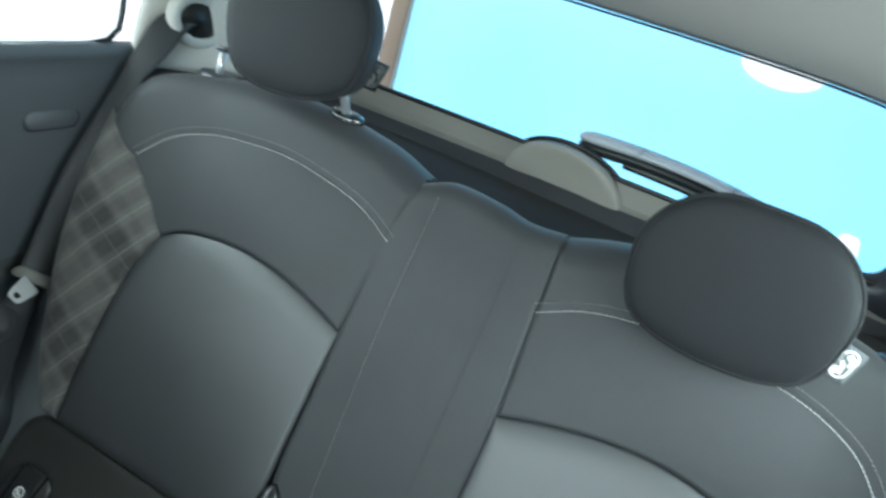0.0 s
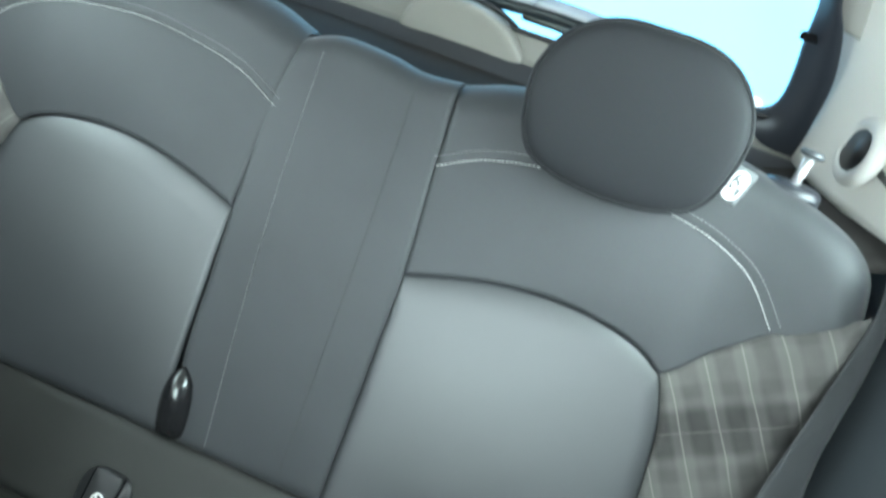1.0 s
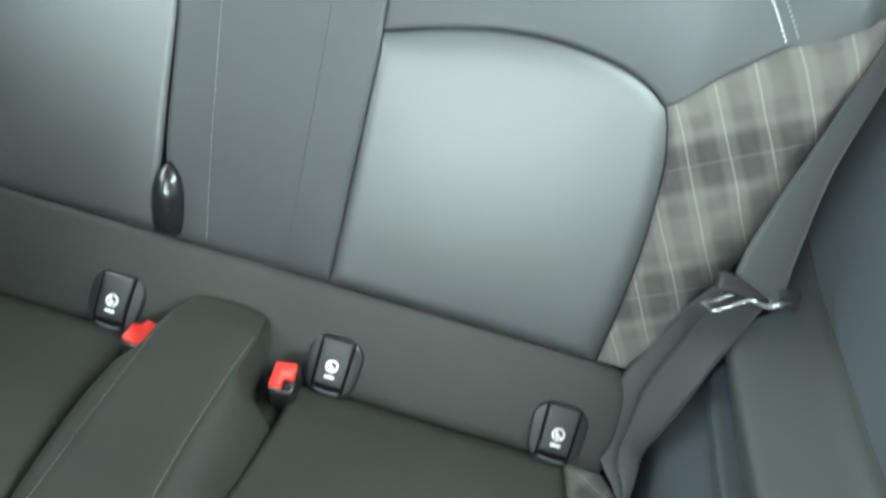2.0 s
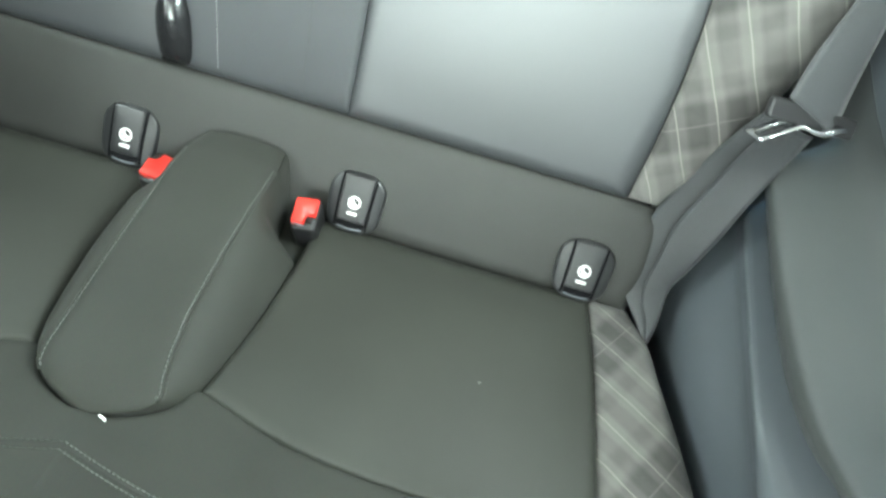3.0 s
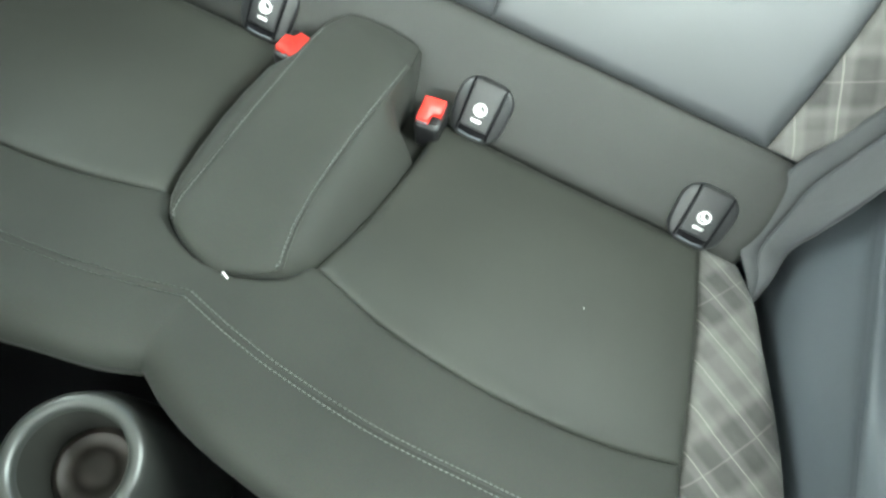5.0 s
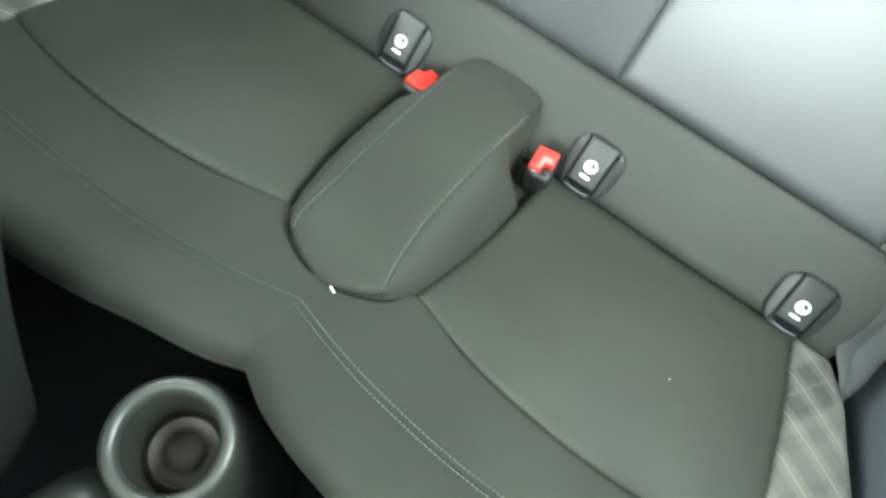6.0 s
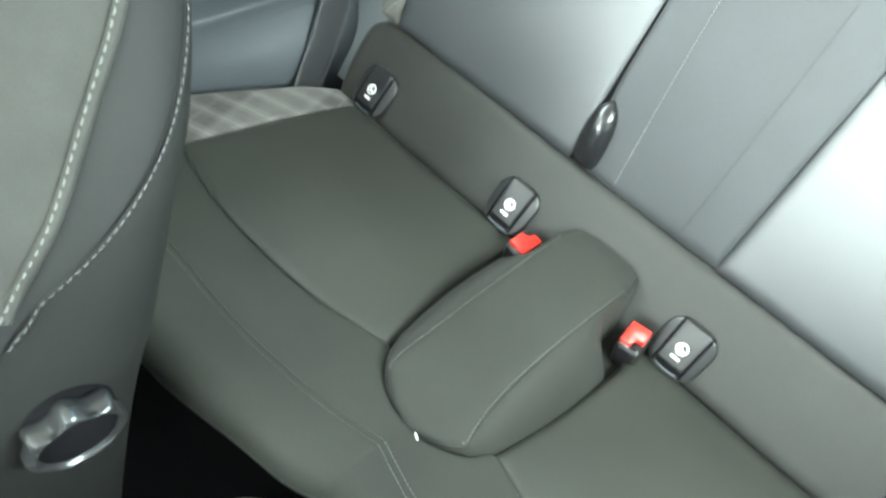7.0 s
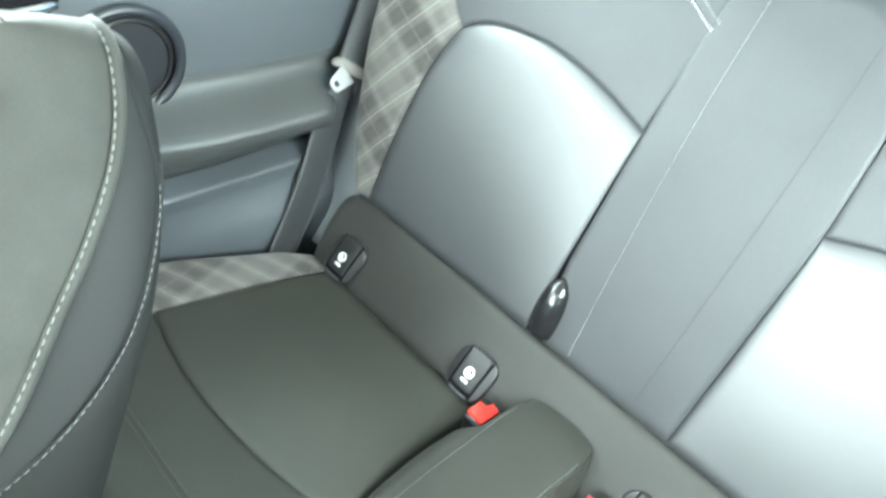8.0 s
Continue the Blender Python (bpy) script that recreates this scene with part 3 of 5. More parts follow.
def gate_at(x, z):
    """The tailgate's inner plane: leans forward towards the roof."""
    return 0.625 - 0.50 * (z - 0.905) - 0.10 * x * x


BAND = [(0.912, 0.004), (0.906, -0.002), (0.896, -0.006), (0.888, -0.009), (0.881, -0.012), (0.876, -0.014), (0.872, -0.018), (0.868, -0.024)]
LEDGE = [(0.8685, -0.020), (0.868, -0.026), (0.866, -0.034), (0.862, -0.044), (0.857, -0.054), (0.850, -0.064), (0.842, -0.074), (0.830, -0.080)]


def gate_band(profile):
    def at(u, v):
        x = -0.56 + 1.12 * u
        k = [i / 7 for i in range(8)]
        z = float(np.interp(v, k, [b[0] for b in profile]))
        return (x, gate_at(x, 0.9) + float(np.interp(v, k, [b[1] for b in profile])), z)
    return at


sheet("lower_trim", gate_band(BAND), 40, 28, TRIM_SHADED, tailgate, "pale grey trim under the rear window", thick=0.008)
sheet("lower_ledge", gate_band(LEDGE), 40, 28, LINING, tailgate, "dark lining below the pale trim", thick=0.006)
sheet("seal", lambda u, v: (-0.52 + 1.04 * u, gate_at(-0.52 + 1.04 * u, 0.912) - 0.004, 0.910 + 0.007 * v), 40, 2, TRIM_BLACK, tailgate, thick=0.006)
arch = [(-0.098, 0.858), (-0.092, 0.885), (-0.075, 0.912), (-0.045, 0.929), (-0.005, 0.936), (0.040, 0.931), (0.080, 0.913), (0.108, 0.885), (0.118, 0.858)]
outline = curve(arch, 40, True)
hump = []
for dep, k in ((-0.012, 1.0), (0.024, 1.0), (0.040, 0.992), (0.047, 0.970), (0.051, 0.92), (0.053, 0.80), (0.053, 0.4)):
    hump.append([(0.003 + (a - 0.003) * k, gate_at(0, 0.858 + (b - 0.858) * k) - dep * (0.55 + 0.45 * (0.95 - b) / 0.09), 0.858 + (b - 0.858) * k) for a, b in outline])
loft("wiper_motor_cover", hump, TRIM_COVER, tailgate, "pale humped wiper motor cover")
tube("cover_seal", [(a * 1.02, gate_at(0, b) + 0.004, b + 0.004) for a, b in outline], 0.004, TRIM_BLACK, tailgate, sides=6)
INNER = [(0.448, 1.100), (0.458, 1.071), (0.466, 1.031), (0.478, 0.985), (0.4835, 0.948), (0.477, 0.926), (0.452, 0.914), (0.425, 0.910)]
OUTER = [(0.462, 1.096), (0.470, 1.080), (0.492, 1.047), (0.514, 0.995), (0.524, 0.940), (0.529, 0.897), (0.530, 0.870), (0.528, 0.850)]
CORNER = [(0.350, 1.156), (0.379, 1.141), (0.414, 1.120), (0.440, 1.104), (0.455, 1.082), (0.465, 1.062)]


def frame_between(line_a, line_b, sign, lift):
    la, lb = curve(line_a, 40, True), curve(line_b, 40, True)

    def at(u, v):
        a, b = la[min(40, int(round(u * 40)))], lb[min(40, int(round(u * 40)))]
        x, z = a[0] * (1 - v) + b[0] * v, a[1] * (1 - v) + b[1] * v
        return (sign * x, gate_at(x, z) + 0.016 - lift * math.sin(math.pi * min(0.5, 0.62 * v)), z)
    return at


for sign in (-1, 1):
    sheet("side_frame", frame_between(INNER, OUTER, sign, 0.046), 40, 14, TRIM_FRAME, tailgate, "dark glossy side frame of the rear window", thick=0.006)
    sheet("corner_trim", frame_between(CORNER, [(0.42, 1.19), (0.46, 1.17), (0.50, 1.14), (0.52, 1.11), (0.53, 1.08), (0.53, 1.05)], sign, 0.040), 40, 8, HEADLINER, tailgate, "pale trim at the upper window corner", thick=0.006)
    bm = bmesh.new()
    box(bm, (sign * 0.464, gate_at(0.47, 1.035) - 0.006, 1.036), (0.024, 0.012, 0.011), bevel=0.003)
    part("rubber_stop", bm, CARPET, tailgate)
bm = bmesh.new()
box(bm, (0, 0.512, 1.186), (1.12, 0.024, 0.070), bevel=0.006, segments=3)
part("upper_trim", bm, TRIM_BEIGE, tailgate, "pale band above the rear window")
tube("upper_seal", [(x, 0.492, 1.1485 - 1.0 * abs(x) ** 5 - 0.002 * smooth_step(0.16, -0.30, x)) for x in [-0.5 + 0.05 * i for i in range(21)]], 0.002, TRIM_BLACK, tailgate, sides=6)
glass = sheet("pane", lambda u, v: (-0.52 + 1.04 * u, gate_at(-0.52 + 1.04 * u, 0.90 + 0.25 * v) + 0.022, 0.90 + 0.25 * v), 12, 4, GLASS, tailgate, thick=0.003)
flat(glass).visible_shadow = False

wiper = thing("rear_wiper", (0.02, 0.67, 0.93), "grey wiper parked outside the rear window", "wiper")
# Lit top and shaded underside of the arm are given by two colours.
rings = []
for k in range(21):
    f = k / 20
    x = 0.002 + 0.380 * f
    z = 0.951 + 0.014 * math.sin(math.pi * f) - 0.018 * f
    hw = (0.0112 - 0.0035 * f) * (0.55 + 0.45 * smooth_step(0.0, 0.06, f))
    y = gate_at(x, z) + 0.050
    rings.append([(x, y + 0.014, z - hw), (x, y, z - hw * 0.8), (x, y - 0.012, z - hw * 0.2), (x, y - 0.010, z + hw * 0.35), (x, y - 0.002, z + hw * 0.9), (x, y + 0.014, z + hw)])
loft("wiper_arm", rings, WIPER_GREY, wiper, "grey wiper arm")
for k in (5, 13):
    tube("arm_joint", [Vector(q) + Vector((0.004 * i, -0.0004, 0)) for i, q in enumerate(rings[k][1:])], 0.0009, TRIM_BLACK, wiper, sides=6)
rings = []
for k in range(13):
    f = k / 12
    x = 0.004 + 0.33 * f
    z = 0.938 + 0.013 * math.sin(math.pi * f) - 0.014 * f
    y = gate_at(x, z) + 0.048
    k = 1.0 - 0.45 * f
    rings.append([(x, y + 0.014, z - 0.016 * k), (x, y - 0.006, z - 0.014 * k), (x, y - 0.013, z + 0.004 * k), (x, y + 0.012, z + 0.008 * k)])
loft("arm_underside", rings, TRIM_BLACK, wiper, "shaded underside of the wiper arm, coloured black")
for dz, rad, mat, nm in ((-0.029, 0.0048, TAN_PLASTIC, "blade_holder"), (-0.036, 0.0025, TRIM_BLACK, "blade")):
    tube(nm, [(0.085 + 0.30 * f, gate_at(0.05 + 0.34 * f, 0.93) + 0.040, 0.962 + dz + 0.002 * math.sin(3.1 * f) - 0.010 * f) for f in [i / 10 for i in range(11)]], rad, mat, wiper)

# dark shelf and boot behind the backrests
shelf = thing("parcel_shelf", (0, 0.45, 0.84), "dark cloth parcel shelf behind the rear seat", "shelf")
sheet("panel", lambda u, v: (-0.565 + 1.13 * u, 0.345 + 0.235 * v, 0.842 + 0.010 * math.sin(math.pi * v) + 0.003 * math.sin(7 * u)), 16, 10, SHELF, shelf, thick=0.02)
tube("edge_roll", [(-0.56 + 1.12 * i / 20, 0.345, 0.848) for i in range(21)], 0.011, SHELF, shelf)
boot = sheet("wall_back", lambda u, v: (-0.60 + 1.2 * u, 0.66 - 0.02 * v, 0.04 + 0.82 * v), 8, 6, SHELF, thick=0.03)
tagged(boot, "dark lower tailgate lining", "lining", kind="structure")

# outdoors: backdrops that glow by themselves, in place of daylight falling on them
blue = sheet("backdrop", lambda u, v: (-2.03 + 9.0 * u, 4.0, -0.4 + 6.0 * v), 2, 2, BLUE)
tagged(blue, "glowing blue backdrop behind the car", "wall", kind="structure")
# Bright spots outdoors are plates that glow, not sun falling on a wall.
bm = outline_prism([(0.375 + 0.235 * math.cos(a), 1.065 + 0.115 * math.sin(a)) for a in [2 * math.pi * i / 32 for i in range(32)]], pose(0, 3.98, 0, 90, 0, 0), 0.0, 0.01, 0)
part("bright_patch", bm, PALE_OUT, blue, "glowing white patch")
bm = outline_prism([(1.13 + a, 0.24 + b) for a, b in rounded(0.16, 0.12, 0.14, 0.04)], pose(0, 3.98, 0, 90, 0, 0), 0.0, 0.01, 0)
part("bright_patch", bm, PALE_OUT, blue, "glowing white patch")
# Post and pale walls glow instead of being lit by the sun.
bm = bmesh.new()
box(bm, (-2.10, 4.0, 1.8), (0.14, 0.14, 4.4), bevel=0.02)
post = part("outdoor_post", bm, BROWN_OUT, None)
tagged(post, "glowing brown post beside the blue backdrop", "post", kind="structure")
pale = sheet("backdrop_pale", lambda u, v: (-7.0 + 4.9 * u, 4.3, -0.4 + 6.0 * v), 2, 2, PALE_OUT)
tagged(pale, "pale glowing wall outdoors", "wall", kind="structure")
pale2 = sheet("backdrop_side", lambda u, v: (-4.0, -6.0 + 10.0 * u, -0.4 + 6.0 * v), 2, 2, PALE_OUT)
tagged(pale2, "pale glowing wall outdoors", "wall", kind="structure")

# ---------- rear seat: surfaces ----------
BACK_D, BACK_N = Vector((0, 0.4404, 0.8978)), Vector((0, -0.8978, 0.4404))


def back_at(x, s, h):
    """Backrest face: x across, s up along it, h out of it; the outer bolsters stand forward."""
    out = h + 0.020 * smooth_step(0.42, 0.56, abs(x)) * smooth_step(-0.05, 0.30, s)
    return Vector((x, 0.059, 0.443)) + BACK_D * s + BACK_N * out


def cushion_at(x, y, h):
    """Cushion face: rises towards the front, where it rolls down."""
    r = -0.03 - y
    z = 0.335 + 0.258 * r
    return Vector((x, y - 0.25 * h, z + 0.968 * h))


def strip_at(x, w, h):
    """The low upright strip between cushion and backrest."""
    return Vector((x, -0.036 + 0.632 * w - 0.775 * h, 0.318 + 0.775 * w + 0.632 * h))


SEAM = (0.010, 0.006)
PAD_TOP = [(0.108, 0.289), (0.162, 0.306), (0.225, 0.320), (0.290, 0.325), (0.357, 0.317), (0.396, 0.303), (0.414, 0.291)]
PAD_OUT = [(0.440, -0.012), (0.4435, 0.063), (0.443, 0.135), (0.437, 0.210), (0.428, 0.254), (0.414, 0.291)]
PAD_IN = [(0.107, -0.012), (0.108, 0.140), (0.108, 0.289)]
PLAID_TOP = [(0.414, 0.291), (0.455, 0.334), (0.500, 0.376), (0.577, 0.430)]
PLAID_OUT = [(0.482, -0.012), (0.519, 0.063), (0.547, 0.159), (0.564, 0.242), (0.575, 0.330), (0.577, 0.430)]
YOKE_TOP = [(0.098, 0.420), (0.144, 0.443), (0.194, 0.456), (0.285, 0.466), (0.370, 0.458), (0.416, 0.447), (0.460, 0.424), (0.500, 0.376)]
CAP_TOP = [(0.092, 0.522), (0.16, 0.543), (0.285, 0.556), (0.402, 0.548), (0.480, 0.528), (0.537, 0.503), (0.566, 0.471), (0.577, 0.430)]


def back_half(sign, name, label, centre):
    """One backrest half with its panels; the wide half carries the middle strip too."""
    shift = 0.0 if sign > 0 else 0.010
    root = thing(name, (sign * 0.3, 0.10, 0.44), label, "seat back", "rear seat backs")

    def at(x, s, h):
        wide = 0.012 * smooth_step(0.50, 0.58, x) * smooth_step(0.28, 0.40, s) if sign > 0 else 0.0
        return back_at(sign * (x + shift + wide), s, h)
    patch("centre_panel", at, [PAD_IN[0], PAD_OUT[0]], PAD_TOP, PAD_IN, PAD_OUT, LEATHER, root, "smooth dark leatherette centre panel",
          {"b": (0.020, 0.009), "t": (0.038, 0.0085), "l": (0.014, 0.005) if sign > 0 else (0.006, 0.004), "r": (0.024, 0.0085)}, crown=0.004, n=64, k=64)
    patch("side_panel", at, [PAD_OUT[0], PLAID_OUT[0]], PLAID_TOP, PAD_OUT, PLAID_OUT, PLAID_BACK, root, "grey plaid cloth side panel",
          {"b": (0.02, 0.012), "t": SEAM, "l": (0.008, 0.006), "r": (0.022, 0.030)}, crown=0.005, n=32, k=48)
    lower = PAD_TOP + [(0.455, 0.334), (0.500, 0.376)]
    patch("yoke_panel", at, lower, YOKE_TOP, [PAD_TOP[0], YOKE_TOP[0]], [(0.500, 0.376), (0.5002, 0.3762)], BACK_CLOTH, root, "smooth slate shoulder panel",
          {"b": (0.004, 0.002), "t": (0.005, 0.0008), "l": (0.006, 0.004)}, crown=0.004, n=64, k=30)
    patch("top_panel", at, YOKE_TOP + [(0.577, 0.430)], CAP_TOP, [YOKE_TOP[0], CAP_TOP[0]], [(0.577, 0.430), (0.5771, 0.4301)], BACK_CLOTH, root, "slate top roll",
          {"b": (0.005, 0.0008), "t": (0.045, 0.050), "l": (0.009, 0.006)}, crown=0.003, n=64, k=36)
    seam = curve(YOKE_TOP, 160, True)
    for off, mat, size in ((-0.0020, THREAD, 0.0007), (0.0085, THREAD_GREY, 0.0008)):
        line = []
        for i, q in enumerate(seam):
            d = seam[min(i + 1, 160)] - seam[max(i - 1, 0)]
            d = d / np.linalg.norm(d)
            line.append(at(q[0] - d[1] * off, q[1] + d[0] * off, 0.0006))
        stitching("stitching", line, BACK_N, mat, root, radius=size)
    # the core behind the upholstery
    ring = [PAD_IN[0], (0.27, -0.006), PAD_OUT[0]] + PLAID_OUT + CAP_TOP[-2::-1]
    if sign > 0:
        ring = [(-0.080, -0.004), (0.0, -0.004)] + ring[0:] + [(-0.02, 0.512), (-0.090, 0.500), (-0.108, 0.40), (-0.106, 0.25), (-0.098, 0.10)]
    cx, cy = centre, 0.26
    rings = []
    for h, k in ((-0.022, 0.94), (-0.030, 0.975), (-0.045, 0.985), (-0.085, 0.975), (-0.10, 0.93)):
        rings.append([at(cx + (a - cx) * k, cy + (b - cy) * k, h) for a, b in ring])
    loft("back_shell", rings, BACK_CLOTH, root, "dark backrest core and rear cover", smooth=False)
    return root, at


seat_right, at_r = back_half(1, "car_seat", "wide dark leatherette rear seat back with plaid side and middle strip", 0.22)
seat_left, at_l = back_half(-1, "car_seat", "narrow dark leatherette rear seat back with plaid side", 0.33)

STRIP_L = [(-0.090, -0.012), (-0.1135, 0.085), (-0.1175, 0.20), (-0.119, 0.30), (-0.1185, 0.42), (-0.103, 0.512)]
STRIP_R = [(0.107, -0.012), (0.1075, 0.14), (0.1075, 0.289), (0.0975, 0.420), (0.0915, 0.521)]
patch("middle_panel", back_at, [STRIP_L[0], STRIP_R[0]], [STRIP_L[-1], (-0.066, 0.526), (0.0, 0.524), (0.045, 0.517), STRIP_R[-1]], STRIP_L, STRIP_R, BACK_CLOTH, seat_right, "plain slate middle strip",
      {"b": (0.02, 0.010), "t": (0.030, 0.030), "l": (0.009, 0.011), "r": (0.006, 0.0035)}, crown=0.006, n=40, k=56)
stitching("stitching", [back_at(x, s, 0.0052) for x, s in curve([(-0.046, 0.004), (-0.058, 0.15), (-0.068, 0.33), (-0.070, 0.500)], 90, True)], BACK_N, THREAD_GREY, seat_right, length=0.0035, radius=0.0006)
stitching("faint_stitching", [back_at(x, s, 0.0054) for x, s in curve([(0.052, 0.004), (0.052, 0.2), (0.050, 0.38), (0.046, 0.505)], 90, True)], BACK_N, THREAD_FAINT, seat_right, length=0.0035, radius=0.00045)

# hinge cover between the two halves
hinge = thing("hinge_cover", (-0.097, 0.05, 0.45), "black plastic hinge cover between the backrest halves", "hinge cover")
rings = []
for f in [i / 20 for i in range(21)]:
    r = 0.0205 * float(np.interp(f, [0.0, 0.08, 0.35, 0.6, 0.8, 0.92, 1.0], [0.80, 0.98, 1.0, 0.94, 0.76, 0.46, 0.08]))
    c = back_at(-0.098 - 0.006 * f, -0.004 + 0.088 * f, -0.012 + 0.013 * math.sin(math.pi * (0.10 + 0.62 * f)))
    rings.append([c + Vector((math.cos(a) * r, 0, 0)) + BACK_N * math.sin(a) * (r * 0.75 + 0.004) for a in [2 * math.pi * i / 28 for i in range(28)]])
loft("cover", rings, GLOSS_BLACK, hinge)

# ---------- rear seat: strip below the backrests ----------
bench = thing("rear_bench", (0, -0.2, 0.3), "dark cloth rear bench with plaid sides and raised middle", "bench cushion")
patch("upright_strip", strip_at, [(-0.487, 0.0), (0.487, 0.0)], [(-0.478, 0.144), (-0.44, 0.148), (-0.2, 0.149), (0.2, 0.149), (0.44, 0.148), (0.478, 0.144)], [(-0.487, 0.0), (-0.497, 0.05), (-0.500, 0.10), (-0.494, 0.130), (-0.478, 0.144)], [(0.487, 0.0), (0.497, 0.05), (0.500, 0.10), (0.494, 0.130), (0.478, 0.144)],
      STRIP_CLOTH, bench, "plain grey cloth strip with anchor covers", {"t": (0.014, 0.010), "b": (0.034, 0.030), "l": (0.022, 0.018), "r": (0.022, 0.018)}, crown=0.003, n=80, k=30)

CU_FRONT = [(0.080, -0.281), (0.163, -0.305), (0.246, -0.315), (0.325, -0.316), (0.403, -0.308), (0.462, -0.294)]
CU_OUT = [(0.438, -0.020), (0.453, -0.144), (0.462, -0.294)]
CU_IN = [(0.100, -0.020), (0.101, -0.096), (0.095, -0.190), (0.080, -0.281)]
SIDE_OUT = [(0.495, -0.022), (0.520, -0.067), (0.533, -0.115), (0.554, -0.191), (0.569, -0.269), (0.576, -0.395)]
NOSE = [(0.0, -0.361), (0.050, -0.374), (0.102, -0.384), (0.197, -0.393), (0.300, -0.392), (0.380, -0.390), (0.472, -0.388)]
LIP = [(0.0, -0.447), (0.040, -0.468), (0.098, -0.484), (0.200, -0.497), (0.330, -0.498), (0.472, -0.486)]


def cushion_side(sign):
    def at(x, y, h):
        return cushion_at(sign * x, y, h)
    patch("seat_panel", at, CU_FRONT, [CU_IN[0], (0.28, -0.024), CU_OUT[0]], CU_IN[::-1], CU_OUT[::-1], BENCH_LEATHER, bench, "plain dark leatherette seat panel",
          {"b": (0.014, 0.0075), "t": (0.024, 0.028), "l": (0.014, 0.010), "r": (0.012, 0.011)}, crown=0.008, n=56, k=60, dents=lambda x, y: 0.0055)
    patch("side_panel", at, [(0.472, -0.388), SIDE_OUT[-1]], [CU_OUT[0], SIDE_OUT[0]], [(0.472, -0.388), CU_OUT[2], CU_OUT[1], CU_OUT[0]], SIDE_OUT[::-1], PLAID_CUSHION_R if sign > 0 else PLAID_CUSHION_L, bench, "grey plaid cloth side panel",
          {"t": (0.02, 0.014), "l": (0.010, 0.007), "r": (0.022, 0.030), "b": (0.008, 0.006)}, crown=0.004, n=30, k=48)
    back = [(0.0, -0.329), (0.022, -0.327), (0.045, -0.317), (0.064, -0.303), (0.080, -0.281)]
    patch("front_band", at, NOSE, back + CU_FRONT[1:], [NOSE[0], (0.0, -0.329)], [NOSE[-1], CU_FRONT[-1]], CLOTH, bench, "plain dark cloth band",
          {"b": (0.006, 0.0006 if sign > 0 else 0.0003), "t": (0.006, 0.0015), "r": (0.010, 0.007)}, crown=0.002, n=64, k=34)
    lip = LIP if sign > 0 else [(a, b + 0.013 * smooth_step(0.0, 0.09, a) - 0.012 * smooth_step(0.03, 0.25, a)) for a, b in LIP]
    patch("front_lip", at, lip + [(0.578, -0.470)], NOSE + [(0.578, -0.392)], [lip[0], NOSE[0]], [(0.578, -0.470), (0.578, -0.392)], CLOTH, bench, "rolled dark cloth front edge",
          {"b": (0.055, 0.060), "t": (0.006, 0.0006 if sign > 0 else 0.0003), "l": (0.008, 0.0015), "r": (0.02, 0.02)}, crown=0.004, n=64, k=36)
    seam = curve(NOSE, 160, True)
    for off, mat in ((-0.0036, THREAD_DARK if sign > 0 else THREAD_FAINT), (0.0036, THREAD_DARK if sign > 0 else THREAD_FAINT)):
        line = []
        for i, q in enumerate(seam):
            d = seam[min(i + 1, 160)] - seam[max(i - 1, 0)]
            d = d / np.linalg.norm(d)
            line.append(at(q[0] - d[1] * off, q[1] + d[0] * off, 0.0006))
        stitching("stitching", line, (0, -0.25, 0.97), mat, bench)
    # apron falling from the lip to the floor
    rim = curve(lip + [(0.578, -0.470)], 40, True)
    verts, faces = [], []
    for k in range(9):
        f = k / 8
        for q in rim:
            p = at(q[0], q[1], -0.058)
            verts.append((p.x, p.y + 0.004 + 0.13 * f ** 1.3, p.z * (1 - f) + 0.05 * f))
    w = len(rim)
    for j in range(8):
        for i in range(w - 1):
            faces.append((j * w + i, j * w + i + 1, (j + 1) * w + i + 1, (j + 1) * w + i))
    apron = mesh_object("apron", verts, faces, CLOTH)
    mod = apron.modifiers.new("thickness", 'SOLIDIFY')
    mod.thickness, mod.offset = 0.01, 0.0
    hang(apron, bench, "dark cloth front of the bench")


cushion_side(1)
cushion_side(-1)
core = []
for z, k in ((-0.016, 0.97), (-0.05, 0.99), (-0.20, 0.96)):
    core.append([cushion_at(a * k, b, 0) + Vector((0, 0, z)) for a, b in [(-0.56, -0.40), (-0.55, -0.20), (-0.48, -0.02), (0.48, -0.02), (0.55, -0.20), (0.56, -0.40), (0.35, -0.44), (0.0, -0.40), (-0.35, -0.44)]])
loft("core", core, CLOTH, bench, smooth=False)

# raised middle between the two places
BUMP_Y = [0.012, -0.02, -0.05, -0.075, -0.085, -0.10, -0.14, -0.18, -0.22, -0.26, -0.285, -0.302, -0.315, -0.323, -0.329]
BUMP_W = [0.060, 0.062, 0.064, 0.066, 0.082, 0.100, 0.101, 0.0985, 0.093, 0.086, 0.078, 0.064, 0.046, 0.028, 0.006]
BUMP_T = [0.047, 0.053, 0.0520, 0.0500, 0.0490, 0.0482, 0.0458, 0.0446, 0.0446, 0.0480, 0.0530, 0.0580, 0.0445, 0.0275, 0.0055]
BUMP_TL = [0.047, 0.053, 0.0555, 0.0565, 0.0565, 0.0570, 0.0585, 0.0600, 0.0600, 0.0605, 0.0610, 0.0585, 0.0440, 0.0275, 0.0055]
BUMP_WL = [0.053, 0.060, 0.062, 0.066, 0.078, 0.092, 0.095, 0.094, 0.090, 0.084, 0.075, 0.062, 0.0455, 0.028, 0.006]
